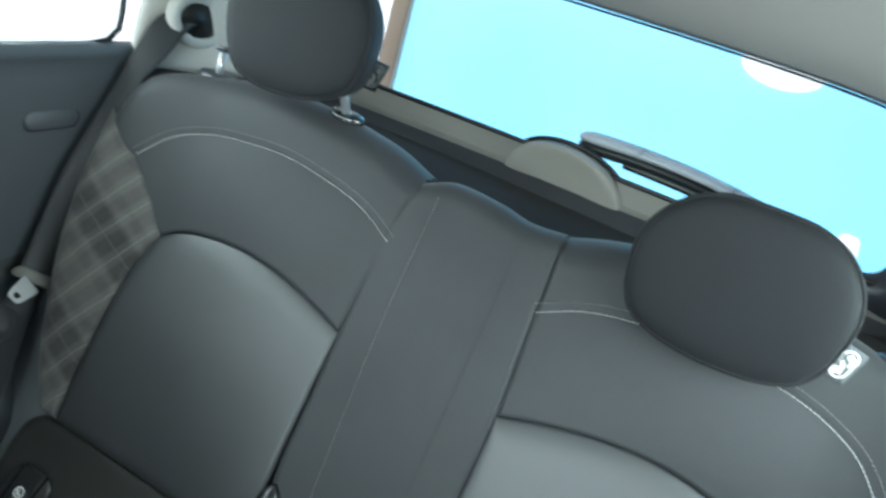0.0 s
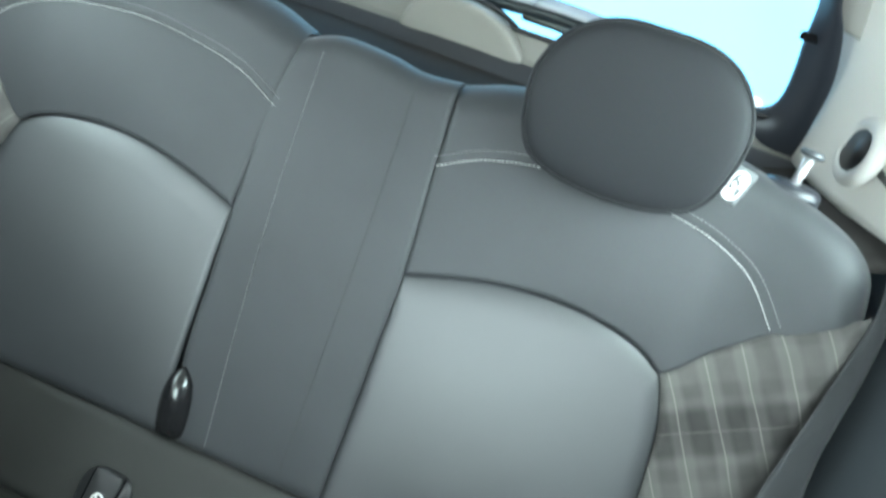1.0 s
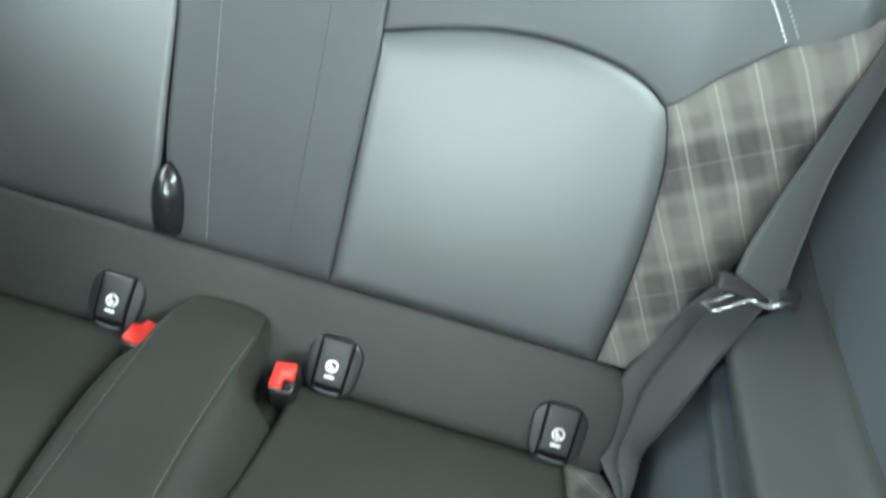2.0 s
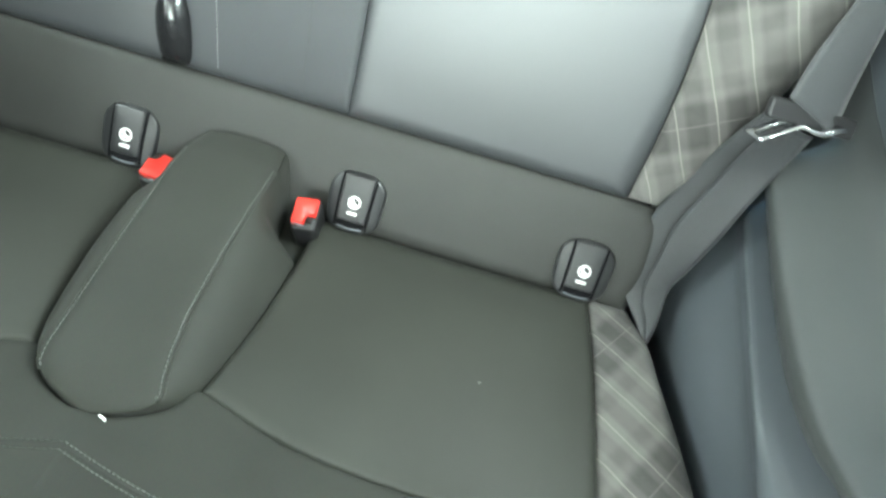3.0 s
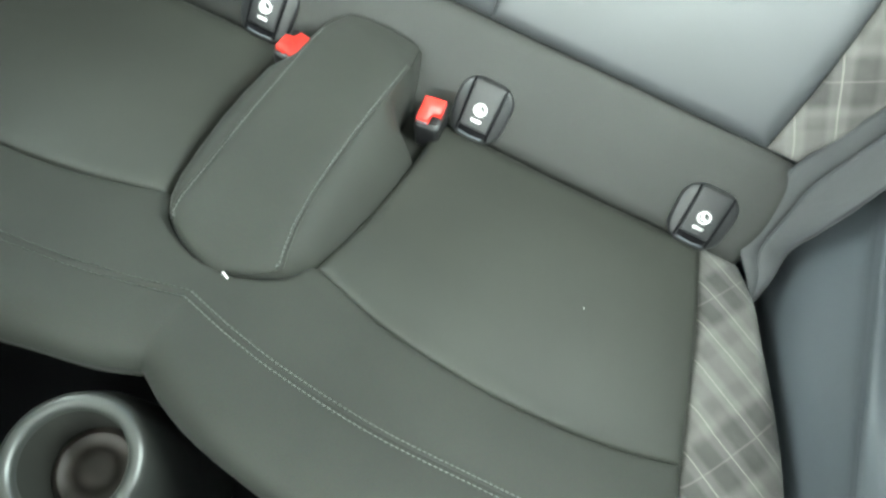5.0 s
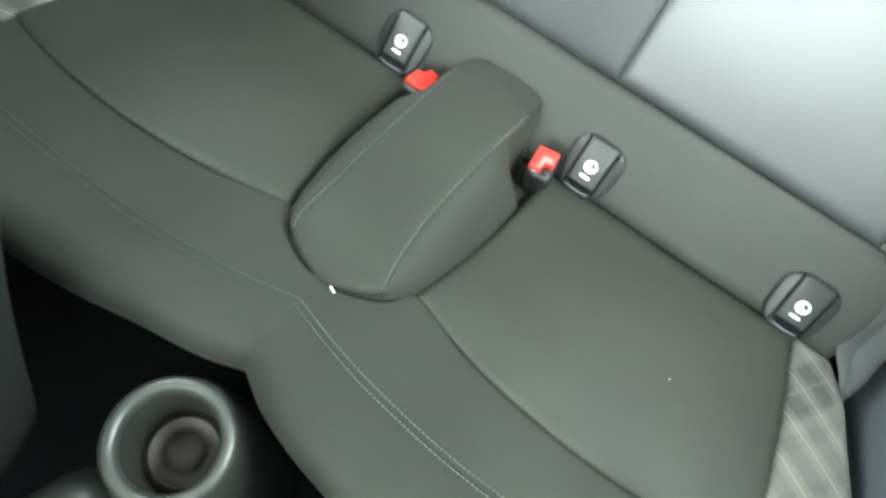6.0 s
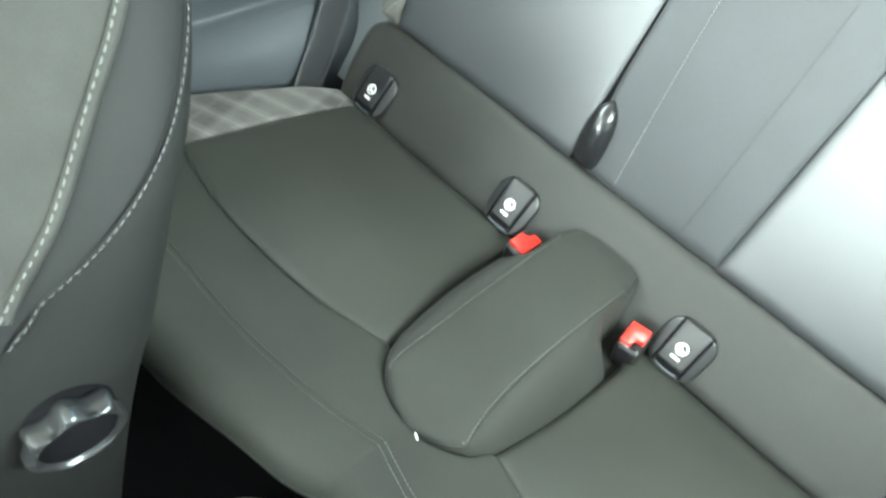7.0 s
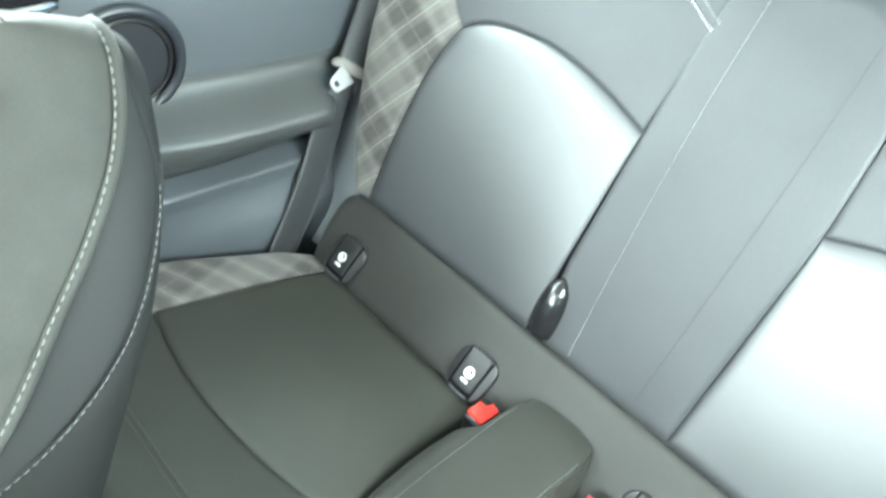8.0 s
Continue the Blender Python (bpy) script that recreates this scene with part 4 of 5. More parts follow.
BUMP_Z = [0.392, 0.404, 0.409, 0.411, 0.4115, 0.412, 0.4135, 0.415, 0.417, 0.419, 0.420, 0.420, 0.4185, 0.416, 0.411]


def bump_row(y, part_no):
    """A cross line of the raised middle: its top (0) or one of its sides (1, -1)."""
    def val(q):
        return float(np.interp(-y, [-v for v in BUMP_Y], q))
    z = val(BUMP_Z)
    low = cushion_at(0, y, 0).z - 0.012
    tall = max(0.004, z - low)
    tr, tl = val(BUMP_T), val(BUMP_TL)
    pts = []
    if part_no == 0:
        for i in range(21):
            a = -1 + i / 10
            x = a * (tr if a > 0 else tl) - 0.0005 * a
            pts.append((x, y, z + 0.006 * (1 - a * a) * min(1, tall / 0.03) - 0.0025 * abs(a) ** 12))
    else:
        t, w = (tr, val(BUMP_W)) if part_no > 0 else (tl, val(BUMP_WL))
        for i in range(15):
            f = i / 14
            if part_no > 0:
                x = t + 0.0005 + max(0.0, w - t) * (1 - (1 - f) ** 1.25)
                zz = z - 0.0025 - (tall - 0.0025) * f ** 1.3
            else:
                x = t + 0.0005 + max(0.0, w - t) * math.sin(f * math.pi / 2) ** 0.8
                zz = z - 0.0025 - (tall - 0.0025) * (1 - math.cos(f * math.pi / 2)) ** 0.9
            pts.append((part_no * x, y, zz))
    return pts


bump_ys = [0.012 - 0.341 * (i / 60) for i in range(61)]
for no, nm, lab in ((0, "divider_top", "stitched top of the raised middle"), (1, "divider_side", ""), (-1, "divider_side", "")):
    rows = [bump_row(y, no) for y in bump_ys]
    w = len(rows[0])
    verts = [p for r in rows for p in r]
    faces = [(j * w + i, j * w + i + 1, (j + 1) * w + i + 1, (j + 1) * w + i) for j in range(60) for i in range(w - 1)]
    ob = mesh_object(nm, verts, faces, CLOTH)
    if ob.data.polygons[20 * (w - 1) + 3].normal.z < 0:
        ob.data.flip_normals()
    hang(ob, bench, lab)
for sgn, prof in ((-1, BUMP_TL), (1, BUMP_T)):
    line = []
    for y in bump_ys[7:57]:
        t, z = (float(np.interp(-y, [-v for v in BUMP_Y], q)) for q in (prof, BUMP_Z))
        line.append((sgn * (t - 0.003), y, z + 0.0006))
    stitching("stitching", line, (0, 0, 1), THREAD_DARK, bench, radius=0.0007)
    roll_line = [(x + sgn * 0.0030, y, z - 0.0030) for x, y, z in line]
    tube("piping", roll_line, 0.0014, CLOTH, bench, sides=8)
bm = bmesh.new()
box(bm, (0.016, -0.330, 0.413), (0.008, 0.002, 0.003), Euler((0, 0.3, -0.4)).to_matrix(), bevel=0.0008)
box(bm, (0.0215, -0.3315, 0.411), (0.006, 0.002, 0.003), Euler((0, 0.0, -0.1)).to_matrix(), bevel=0.0008)
part("sewn_tag", bm, WHITE, bench, "tiny white sewn tag")

for lx, ly in ((0.329, -0.186),):
    rings = [[cushion_at(lx + r * math.cos(a), ly + 0.7 * r * math.sin(a), 0.0130 + h) for a in [2 * math.pi * i / 8 for i in range(8)]] for h, r in ((-0.002, 0.0007), (0.0008, 0.0006), (0.0011, 0.0002))]
    loft("lint_speck", rings, WHITE, bench, "tiny white lint")

# ---------- anchor covers ----------
STRIP_AXES = Matrix(((1, 0, 0), (0, 0.632, -0.775), (0, 0.775, 0.632)))


def domed(outline, frame_, low, rim, height, cx=0.0, cy=0.0):
    """A plate with a bulging face: height(a, b) over its plane, rounded off over the width of its rim."""
    rows = [[frame_ @ Vector((p, q, low)) for p, q in outline]]
    for k, drop in ((1.0, 1.0), (0.992, 0.55), (0.975, 0.22), (0.95, 0.06), (0.91, 0.0), (0.75, 0.0), (0.5, 0.0), (0.25, 0.0), (0.02, 0.0)):
        row = []
        for p, q in outline:
            u, v = cx + (p - cx) * k, cy + (q - cy) * k
            row.append(frame_ @ Vector((u, v, height(u, v) - rim * drop)))
        rows.append(row)
    return rows


def anchor_cover(x):
    m = Matrix.Translation(strip_at(x, 0.052, 0.002)) @ STRIP_AXES.to_4x4() @ pose(0, 0, 0.002, -3.5, 0, 0)
    root = thing("anchor_cover", m.translation, "black plastic anchor cover with white symbol on cloth strip", "anchor cover", "child seat anchor covers")

    def body(u, v):
        return 0.0105 - 5.0 * u * u - 2.2 * v * v

    def face(u, v):
        return 0.0120 - 1.2 * u * u - 1.2 * v * v
    loft("bezel", domed(rounded(0.065, 0.068, 0.074, 0.024), m, -0.006, 0.0042, body), FLAP_PLASTIC, root)
    for sgn in (-1, 1):
        line = [(sgn * (0.0188 + 0.0012 * f), -0.030 + 0.064 * f) for f in [i / 10 for i in range(11)]]
        tube("groove", [m @ Vector((u, v, body(u, v))) for u, v in line], 0.0017, CARPET, root, sides=6)
    loft("flap", domed([(p, q + 0.0065) for p, q in rounded(0.0350, 0.0375, 0.0570, 0.004)], m, 0.002, 0.0022, face, 0.0, 0.0065), FLAP_PLASTIC, root, "black hinged flap")
    # No recess is cut: the slot's shade is a black plate on the bezel.
    loft("finger_slot", domed([(p, q - 0.0265) for p, q in rounded(0.0325, 0.0345, 0.0110, 0.003)], m, 0.004, 0.0006, lambda u, v: body(u, v) + 0.0004, 0.0, -0.0265), CARPET, root, "raised black plate for the slot's shade")
    lip = [(-0.0150 + 0.030 * f, -0.0312 + 0.0012 * (2 * f - 1) ** 2) for f in [i / 10 for i in range(11)]]
    tube("flap_lip", [m @ Vector((u, v, body(u, v) + 0.0006)) for u, v in lip], 0.0014, TRIM_DARK, root, "grey lower lip", sides=8)
    part("symbol_ring", ring_plate(m, 0.0056, 0.0079, 0.0110, 0.0124, 24, 0, 0.002), WHITE, root, "white ring symbol")
    part("symbol_seat", outline_prism([(-0.0040 + 0.86 * p, 0.002 + 0.86 * q) for p, q in ((0.0, 0.0045), (0.0025, 0.0055), (0.0045, 0.0005), (0.0095, -0.0015), (0.0085, -0.0045), (0.001, -0.004))], m, 0.0110, 0.0124, 0), WHITE, root)
    part("lettering_bar", outline_prism([(p, q - 0.0115) for p, q in rounded(0.0125, 0.0125, 0.0038, 0.001)], m, 0.0100, 0.0122, 0), WHITE, root, "white lettering as a bar")
    return root


for ax in (-0.42, -0.14, 0.14, 0.42):
    anchor_cover(ax)


# ---------- belt buckles ----------
def buckle(sign):
    bx = 0.093 if sign > 0 else -0.083
    root = thing("belt_buckle", (bx, -0.05, 0.34), "black belt buckle with red button beside the raised middle", "belt buckle", "rear belt buckles")
    turn = Euler((radians(4), radians(sign * -5), radians(sign * 6))).to_matrix()
    m = Matrix.Translation((bx, -0.043, 0.372)) @ turn.to_4x4()
    rings = [[m @ Vector((a * k, b * k - 0.004, h)) for a, b in rounded(0.030, 0.030, 0.042, 0.006)] for h, k in ((-0.075, 0.80), (-0.045, 0.95), (-0.012, 1.0), (-0.003, 0.98), (0.000, 0.92))]
    loft("housing", rings, TRIM_BLACK, root)
    button = [(-0.0128, -0.0165), (0.0010, -0.0165), (0.0022, -0.0050), (0.0128, -0.0045), (0.0128, 0.0155), (-0.0128, 0.0155)]
    bm = outline_prism([(sign * a, sign * b - 0.004) for a, b in button], m, -0.008, 0.009, 0.0018, 3)
    part("release_button", bm, RED, root, "bright red release button")
    bm = bmesh.new()
    box(bm, m @ Vector((sign * 0.0070, -0.004 - 0.010 * sign, -0.002)), (0.0085, 0.0085, 0.010), turn, bevel=0.001)
    part("slot", bm, TRIM_BLACK, root, "dark slot for the tongue")
    tube("button_edge", [m @ Vector((sign * (-0.0115 + 0.012 * f), -0.0210, 0.0035)) for f in (0.0, 0.5, 1.0)], 0.0011, TRIM_PALE, root, "pale edge below the button", sides=6)
    return root


buckle(1)
buckle(-1)


# ---------- head restraints ----------
HEAD = [(0.000, 0.087), (0.040, 0.085), (0.072, 0.073), (0.096, 0.050), (0.1095, 0.020), (0.110, -0.010), (0.103, -0.044), (0.088, -0.068), (0.060, -0.081), (0.030, -0.0865), (0.0, -0.0885)]


def head_restraint(x, y, z, label, label_pose, slim=1.0, roll=0.0, tag_cloth=None, print_ink=None):
    root = thing("head_restraint", (x, y, z), label, "head restraint", "rear head restraints")
    half = [(slim * a, b) for a, b in curve(HEAD, 40, True)]
    ring = [(a, b) for a, b in half] + [(-a, b) for a, b in half[-2:0:-1]]
    m = Matrix.Translation((x, y, z)) @ Euler((radians(90 - 6), 0, 0)).to_matrix().to_4x4() @ pose(0, 0, 0, 0, 0, roll)

    def rows(spec):
        return [[m @ Vector((a * k, b * k, h)) for a, b in ring] for h, k in spec]
    loft("front_cover", rows([(0.0, 1.0), (0.005, 0.985), (0.009, 0.955), (0.0115, 0.90), (0.0135, 0.80), (0.015, 0.65), (0.016, 0.45), (0.0166, 0.2), (0.0168, 0.02)]), HEAD_CLOTH, root, "smooth dark cover")
    loft("rear_cover", rows([(0.0, 1.0), (-0.012, 1.005), (-0.030, 0.985), (-0.050, 0.93), (-0.064, 0.84), (-0.072, 0.66), (-0.074, 0.3), (-0.0742, 0.02)]), HEAD_CLOTH, root)
    tube("piping", [m @ Vector((a * 1.006, b * 1.006, 0.001)) for a, b in ring], 0.0026, HEAD_CLOTH, root, closed=True, sides=8)
    for sgn in (-1, 1):
        foot = back_at(x + sgn * 0.064, 0.548, -0.026)
        head = m @ Vector((sgn * 0.060, -0.06, -0.03))
        tube("post", [foot - BACK_D * 0.03, foot, foot.lerp(head, 0.5), head], 0.0062, SATIN_CHROME, root, "chrome post", sides=14)
        rings = [[foot + Vector((0.026 * k * math.cos(a), 0.0175 * k * math.sin(a), h)) for a in [2 * math.pi * i / 24 for i in range(24)]] for h, k in ((-0.02, 0.9), (0.000, 1.0), (0.004, 1.0), (0.007, 0.92), (0.008, 0.78))]
        collar = loft("collar", rings, SATIN if sgn > 0 else TRIM_BLACK, root, "post collar")
        rings = [[foot + Vector((0.019 * k * math.cos(a), 0.0125 * k * math.sin(a), h)) for a in [2 * math.pi * i / 24 for i in range(24)]] for h, k in ((0.004, 1.0), (0.0088, 0.98), (0.0092, 0.6))]
        loft("collar_insert", rings, TRIM_BLACK, collar, "black insert")
    # cloth label at the outer edge
    lm = m @ label_pose
    tag = part("sewn_label", outline_prism([(a + 0.014, b) for a, b in rounded(0.034, 0.034, 0.040, 0.002)], lm, -0.0006, 0.0006, 0), tag_cloth or LABEL_CLOTH, root, "cloth label with white print")
    o, q = rounded(0.019, 0.019, 0.033, 0.009), rounded(0.015, 0.015, 0.029, 0.0072)
    bm = bmesh.new()
    vo = [[bm.verts.new(lm @ Vector((a + 0.018, b, h))) for a, b in pts] for pts, h in ((o, 0.0006), (o, 0.0012), (q, 0.0012), (q, 0.0006))]
    for a, b in zip(vo, vo[1:] + vo[:1]):
        for i in range(len(o)):
            bm.faces.new((a[i], a[(i + 1) % len(o)], b[(i + 1) % len(o)], b[i]))
    for cx, cy, w, hh, an in ((0.0195, 0.0085, 0.0085, 0.0065, -30), (0.0160, -0.0085, 0.0100, 0.0080, 20), (0.0165, -0.0010, 0.0040, 0.0090, 35), (0.0225, 0.0020, 0.0030, 0.0060, -20)):
        box(bm, lm @ Vector((cx, cy, 0.001)), (w, hh, 0.0008), (lm @ pose(0, 0, 0, 0, 0, an)).to_3x3(), bevel=0.0003)
    for cx, cy, r in ((0.0045, 0.0065, 0.0030), (0.0030, -0.0020, 0.0034)):
        bmesh.ops.create_cone(bm, cap_ends=True, segments=14, radius1=r, radius2=r, depth=0.0008, matrix=lm @ pose(cx, cy, 0.001))
    bmesh.ops.recalc_face_normals(bm, faces=bm.faces)
    part("printed_symbol", bm, print_ink or WHITE, tag, smooth=False)
    return root


head_restraint(0.283, 0.243, 0.943, "lowered dark cloth head restraint with piping", pose(0.104, -0.028, -0.010, 0, 10, -14))
head_restraint(-0.315, 0.262, 1.030, "raised dark cloth head restraint on chrome posts", pose(0.086, -0.040, -0.034, 0, 62, -24), 0.95, 8.0, TRIM_BLACK, THREAD_DARK)


# ---------- release pins ----------
def release_pin(sign):
    foot = Vector((sign * 0.474, 0.320, 0.905))
    root = thing("release_pin", foot, "silver release pin with a flat head on the backrest shoulder", "release pin", "backrest release pins")
    up = Vector((sign * 0.10, 0.25, 1.0)).normalized()
    tube("stem", [foot, foot + up * 0.044], 0.0056, SATIN_CHROME, root, sides=14)
    a, b = up.orthogonal().normalized(), None
    b = up.cross(a)
    rings = [[foot + up * h + (a * math.cos(t) + b * math.sin(t)) * r for t in [2 * math.pi * i / 20 for i in range(20)]] for h, r in ((0.038, 0.006), (0.040, 0.0125), (0.043, 0.0135), (0.046, 0.011), (0.047, 0.003))]
    loft("pin_head", rings, TRIM_DARK, root)
    rings = [[foot + Vector((0.034 * k * math.cos(t), 0.020 * k * math.sin(t), 0.006 + h)) for t in [2 * math.pi * i / 24 for i in range(24)]] for h, k in ((-0.022, 1.0), (-0.006, 0.97), (0.000, 0.85), (0.002, 0.4))]
    loft("bezel", rings, TRIM_FRAME, root, "dark plastic bezel")
    return root


release_pin(1)
release_pin(-1)


# ---------- belts ----------
def banded(name, edge_a, edge_b, root, label=""):
    """Belt webbing between two edge lines."""
    la, lb = curve(edge_a, 60, True), curve(edge_b, 60, True)
    verts, uvs, run = [], [], 0.0
    for i in range(61):
        if i:
            run += float(np.linalg.norm(la[i] - la[i - 1]))
        d = Vector(la[min(i + 1, 60)] - la[max(i - 1, 0)]).normalized()
        nrm = d.cross(Vector(lb[i] - la[i]).normalized())
        for k in range(9):
            f = k / 8
            verts.append(Vector(la[i] * (1 - f) + lb[i] * f) + nrm * (0.0016 * math.sin(math.pi * f)))
            uvs.append((f - 0.5, run))
    faces = [(i * 9 + k, i * 9 + k + 1, i * 9 + k + 10, i * 9 + k + 9) for i in range(60) for k in range(8)]
    ob = mesh_object(name, verts, faces, WEBBING, uvs)
    mod = ob.modifiers.new("thickness", 'SOLIDIFY')
    mod.thickness, mod.offset = 0.0012, 0.0
    return hang(ob, root, label)


def tongue(m, plate, root, housing):
    part("tongue_housing", outline_prism([(a, b) for a, b in rounded(0.080, 0.074, 0.017, 0.007)], m, -0.007, 0.007, 0.003, 2), housing, root, "grey tongue housing")
    bm = bmesh.new()
    pts = [(-0.018, -0.004), (0.014, -0.004), (0.011, -0.034), (0.007, -0.039), (-0.007, -0.039), (-0.011, -0.034)]
    hole = [(-0.005, -0.026), (0.005, -0.026), (0.0045, -0.032), (0.002, -0.034), (-0.002, -0.034), (-0.0045, -0.032)]
    vo = [[bm.verts.new(plate @ Vector((a, b, h))) for a, b in q] for q, h in ((pts, -0.0012), (pts, 0.0012), (hole, 0.0012), (hole, -0.0012))]
    for a, b in zip(vo, vo[1:] + vo[:1]):
        for i in range(6):
            bm.faces.new((a[i], a[(i + 1) % 6], b[(i + 1) % 6], b[i]))
    bmesh.ops.recalc_face_normals(bm, faces=bm.faces)
    part("tongue_plate", bm, STEEL, root, "chrome tongue plate", smooth=False)


def axes(at, along, face):
    """A frame at a place: y against the given direction of the blade, z out of its face."""
    yv = -Vector(along).normalized()
    zv = Vector(face)
    zv = (zv - yv * zv.dot(yv)).normalized()
    xv = yv.cross(zv)
    return Matrix.Translation(at) @ Matrix((xv, yv, zv)).transposed().to_4x4()


belt_r = thing("seat_belt", (0.55, 0.1, 0.6), "dark grey seat belt hanging beside the plaid backrest", "seat belt", "rear seat belts")
hx = Vector((0.080, 0.011, -0.010)).normalized()
hz = (Vector((-0.24, -0.46, 0.43)) - hx * Vector((-0.24, -0.46, 0.43)).dot(hx)).normalized()
HOUSING = Matrix.Translation((0.534, 0.041, 0.626)) @ Matrix((hx, hz.cross(hx), hz)).transposed().to_4x4()
banded("upper_webbing", [(0.548, 0.440, 0.965), (0.582, 0.325, 0.918), (0.588, 0.250, 0.845), (0.578, 0.218, 0.809), (0.557, 0.169, 0.762), (0.531, 0.112, 0.707), (0.514, 0.073, 0.670), (0.507, 0.050, 0.648), (0.505, 0.041, 0.641)],
       [(0.568, 0.420, 0.932), (0.600, 0.335, 0.905), (0.604, 0.250, 0.838), (0.592, 0.196, 0.782), (0.577, 0.156, 0.742), (0.567, 0.125, 0.711), (0.559, 0.065, 0.649), (0.558, 0.043, 0.627), (0.557, 0.034, 0.620)], belt_r)
LAP_IN = curve([(0.497, 0.045, 0.618), (0.502, 0.082, 0.540), (0.492, 0.080, 0.480), (0.474, 0.058, 0.428), (0.474, 0.036, 0.395), (0.478, -0.010, 0.345), (0.498, -0.040, 0.337), (0.514, -0.062, 0.322)], 24, True)
LAP_OUT = curve([(0.549, 0.042, 0.605), (0.548, 0.040, 0.550), (0.544, 0.033, 0.510), (0.538, 0.018, 0.450), (0.530, 0.006, 0.400), (0.524, -0.002, 0.366), (0.522, -0.034, 0.345), (0.520, -0.052, 0.325)], 24, True)
LIFT = np.array((-0.35, -0.70, 0.45))


def lap_line(share, lift):
    """A line down the lap belt: share of its width, lifted off it in the middle of its run."""
    return [tuple(p * (1 - share(i / 24)) + q * share(i / 24) + LIFT * lift * math.sin(math.pi * min(1.0, 0.12 + i / 24))) for i, (p, q) in enumerate(zip(LAP_IN, LAP_OUT))]


banded("lower_webbing", lap_line(lambda f: 0.02, 0.001), lap_line(lambda f: 0.62 - 0.10 * f, -0.012), belt_r)
banded("folded_webbing", lap_line(lambda f: 0.30 + 0.16 * f, 0.013), lap_line(lambda f: 1.0, 0.0), belt_r, "front ply of the folded belt")
# the tongue: a bent steel plate under a black housing
PLATE = [(0.496, 0.018, 0.606), (0.500, 0.016, 0.609), (0.510, 0.019, 0.618), (0.521, 0.022, 0.627), (0.526, 0.022, 0.630), (0.534, 0.020, 0.629), (0.543, 0.020, 0.629), (0.550, 0.023, 0.632), (0.560, 0.028, 0.634)]
verts = [Vector(p) + Vector((-0.001, 0.0062, -0.0037)) * k for p in PLATE for k in range(5)]
faces = [(i * 5 + k, i * 5 + k + 1, i * 5 + k + 6, i * 5 + k + 5) for i in range(8) for k in range(4) if not (i in (1, 2) and k in (1, 2))]
ob = mesh_object("tongue_plate", verts, faces, CHROME)
mod = ob.modifiers.new("thickness", 'SOLIDIFY')
mod.thickness, mod.offset = 0.0026, 0.0
hang(ob, belt_r, "bent chrome tongue plate")
bm = bmesh.new()
box(bm, HOUSING.translation, (0.086, 0.019, 0.010), HOUSING.to_3x3(), bevel=0.004, segments=3)
part("tongue_housing", bm, TRIM_BLACK, belt_r, "black tongue housing")
belt_l = thing("seat_belt", (-0.57, 0.1, 0.6), "dark grey seat belt hanging beside the plaid backrest", "seat belt", "rear seat belts")
banded("upper_webbing", [(-0.586, 0.366, 0.985), (-0.590, 0.306, 0.956), (-0.596, 0.278, 0.908), (-0.600, 0.253, 0.857), (-0.602, 0.218, 0.800), (-0.602, 0.176, 0.733), (-0.600, 0.138, 0.653), (-0.592, 0.104, 0.591)],
       [(-0.578, 0.390, 0.955), (-0.565, 0.349, 0.949), (-0.566, 0.319, 0.915), (-0.570, 0.255, 0.849), (-0.573, 0.222, 0.782), (-0.574, 0.196, 0.741), (-0.574, 0.170, 0.655), (-0.572, 0.137, 0.572)], belt_l)
banded("lower_webbing", [(-0.585, 0.088, 0.572), (-0.570, 0.049, 0.527), (-0.558, 0.010, 0.450), (-0.547, -0.030, 0.385), (-0.538, -0.066, 0.335), (-0.535, -0.080, 0.310)],
       [(-0.576, 0.130, 0.560), (-0.566, 0.103, 0.522), (-0.555, 0.066, 0.440), (-0.545, 0.026, 0.365), (-0.538, -0.012, 0.308), (-0.535, -0.030, 0.285)], belt_l)
tongue(axes((-0.574, 0.127, 0.577), (0.15, -0.64, -0.75), (0.75, -0.5, 0.45)), axes((-0.571, 0.114, 0.578), (0.06, -0.95, -0.30), (0.75, -0.5, 0.45)), belt_l, TAN_PLASTIC)

sheet("backrest_side_cover", lambda u, v: (-0.486 - 0.105 * u, float(np.interp(0.29 + 0.27 * v, [0.285, 0.365, 0.44, 0.56], [0.008, 0.058, 0.098, 0.150])) + 0.012 * math.sin(math.pi * u), 0.29 + 0.27 * v), 10, 12, TRIM_PALE, seat_left, "grey plastic side of the backrest", thick=0.004)

# ---------- fittings on the side trim ----------
speaker = thing("loudspeaker", (-0.60, -0.19, 0.667), "round black loudspeaker with a glossy rim in the side trim", "loudspeaker")
sm = Matrix.Translation((-0.617, -0.204, 0.664)) @ Matrix(((0, 0, 1), (1, 0, 0), (0, 1, 0))).to_4x4()
tube("rim", [sm @ Vector((0.069 * math.cos(a), 0.069 * math.sin(a), 0.004)) for a in [2 * math.pi * i / 48 for i in range(48)]], 0.0074, TRIM_FRAME, speaker, "glossy dark rim", closed=True)
tube("inner_rim", [sm @ Vector((0.056 * math.cos(a), 0.056 * math.sin(a), 0.004)) for a in [2 * math.pi * i / 48 for i in range(48)]], 0.003, TRIM_BLACK, speaker, closed=True)
rings = [[sm @ Vector((0.066 * k * math.cos(a), 0.066 * k * math.sin(a), h)) for a in [2 * math.pi * i / 40 for i in range(40)]] for h, k in ((-0.003, 1.0), (0.003, 0.9), (0.003, 0.5), (0.004, 0.03))]
loft("grille", rings, GRILLE, speaker, "dark speaker grille")
pocket = thing("coat_hook_cover", (-0.615, 0.17, 0.803), "small oval cover set into the dark side trim", "trim cover")
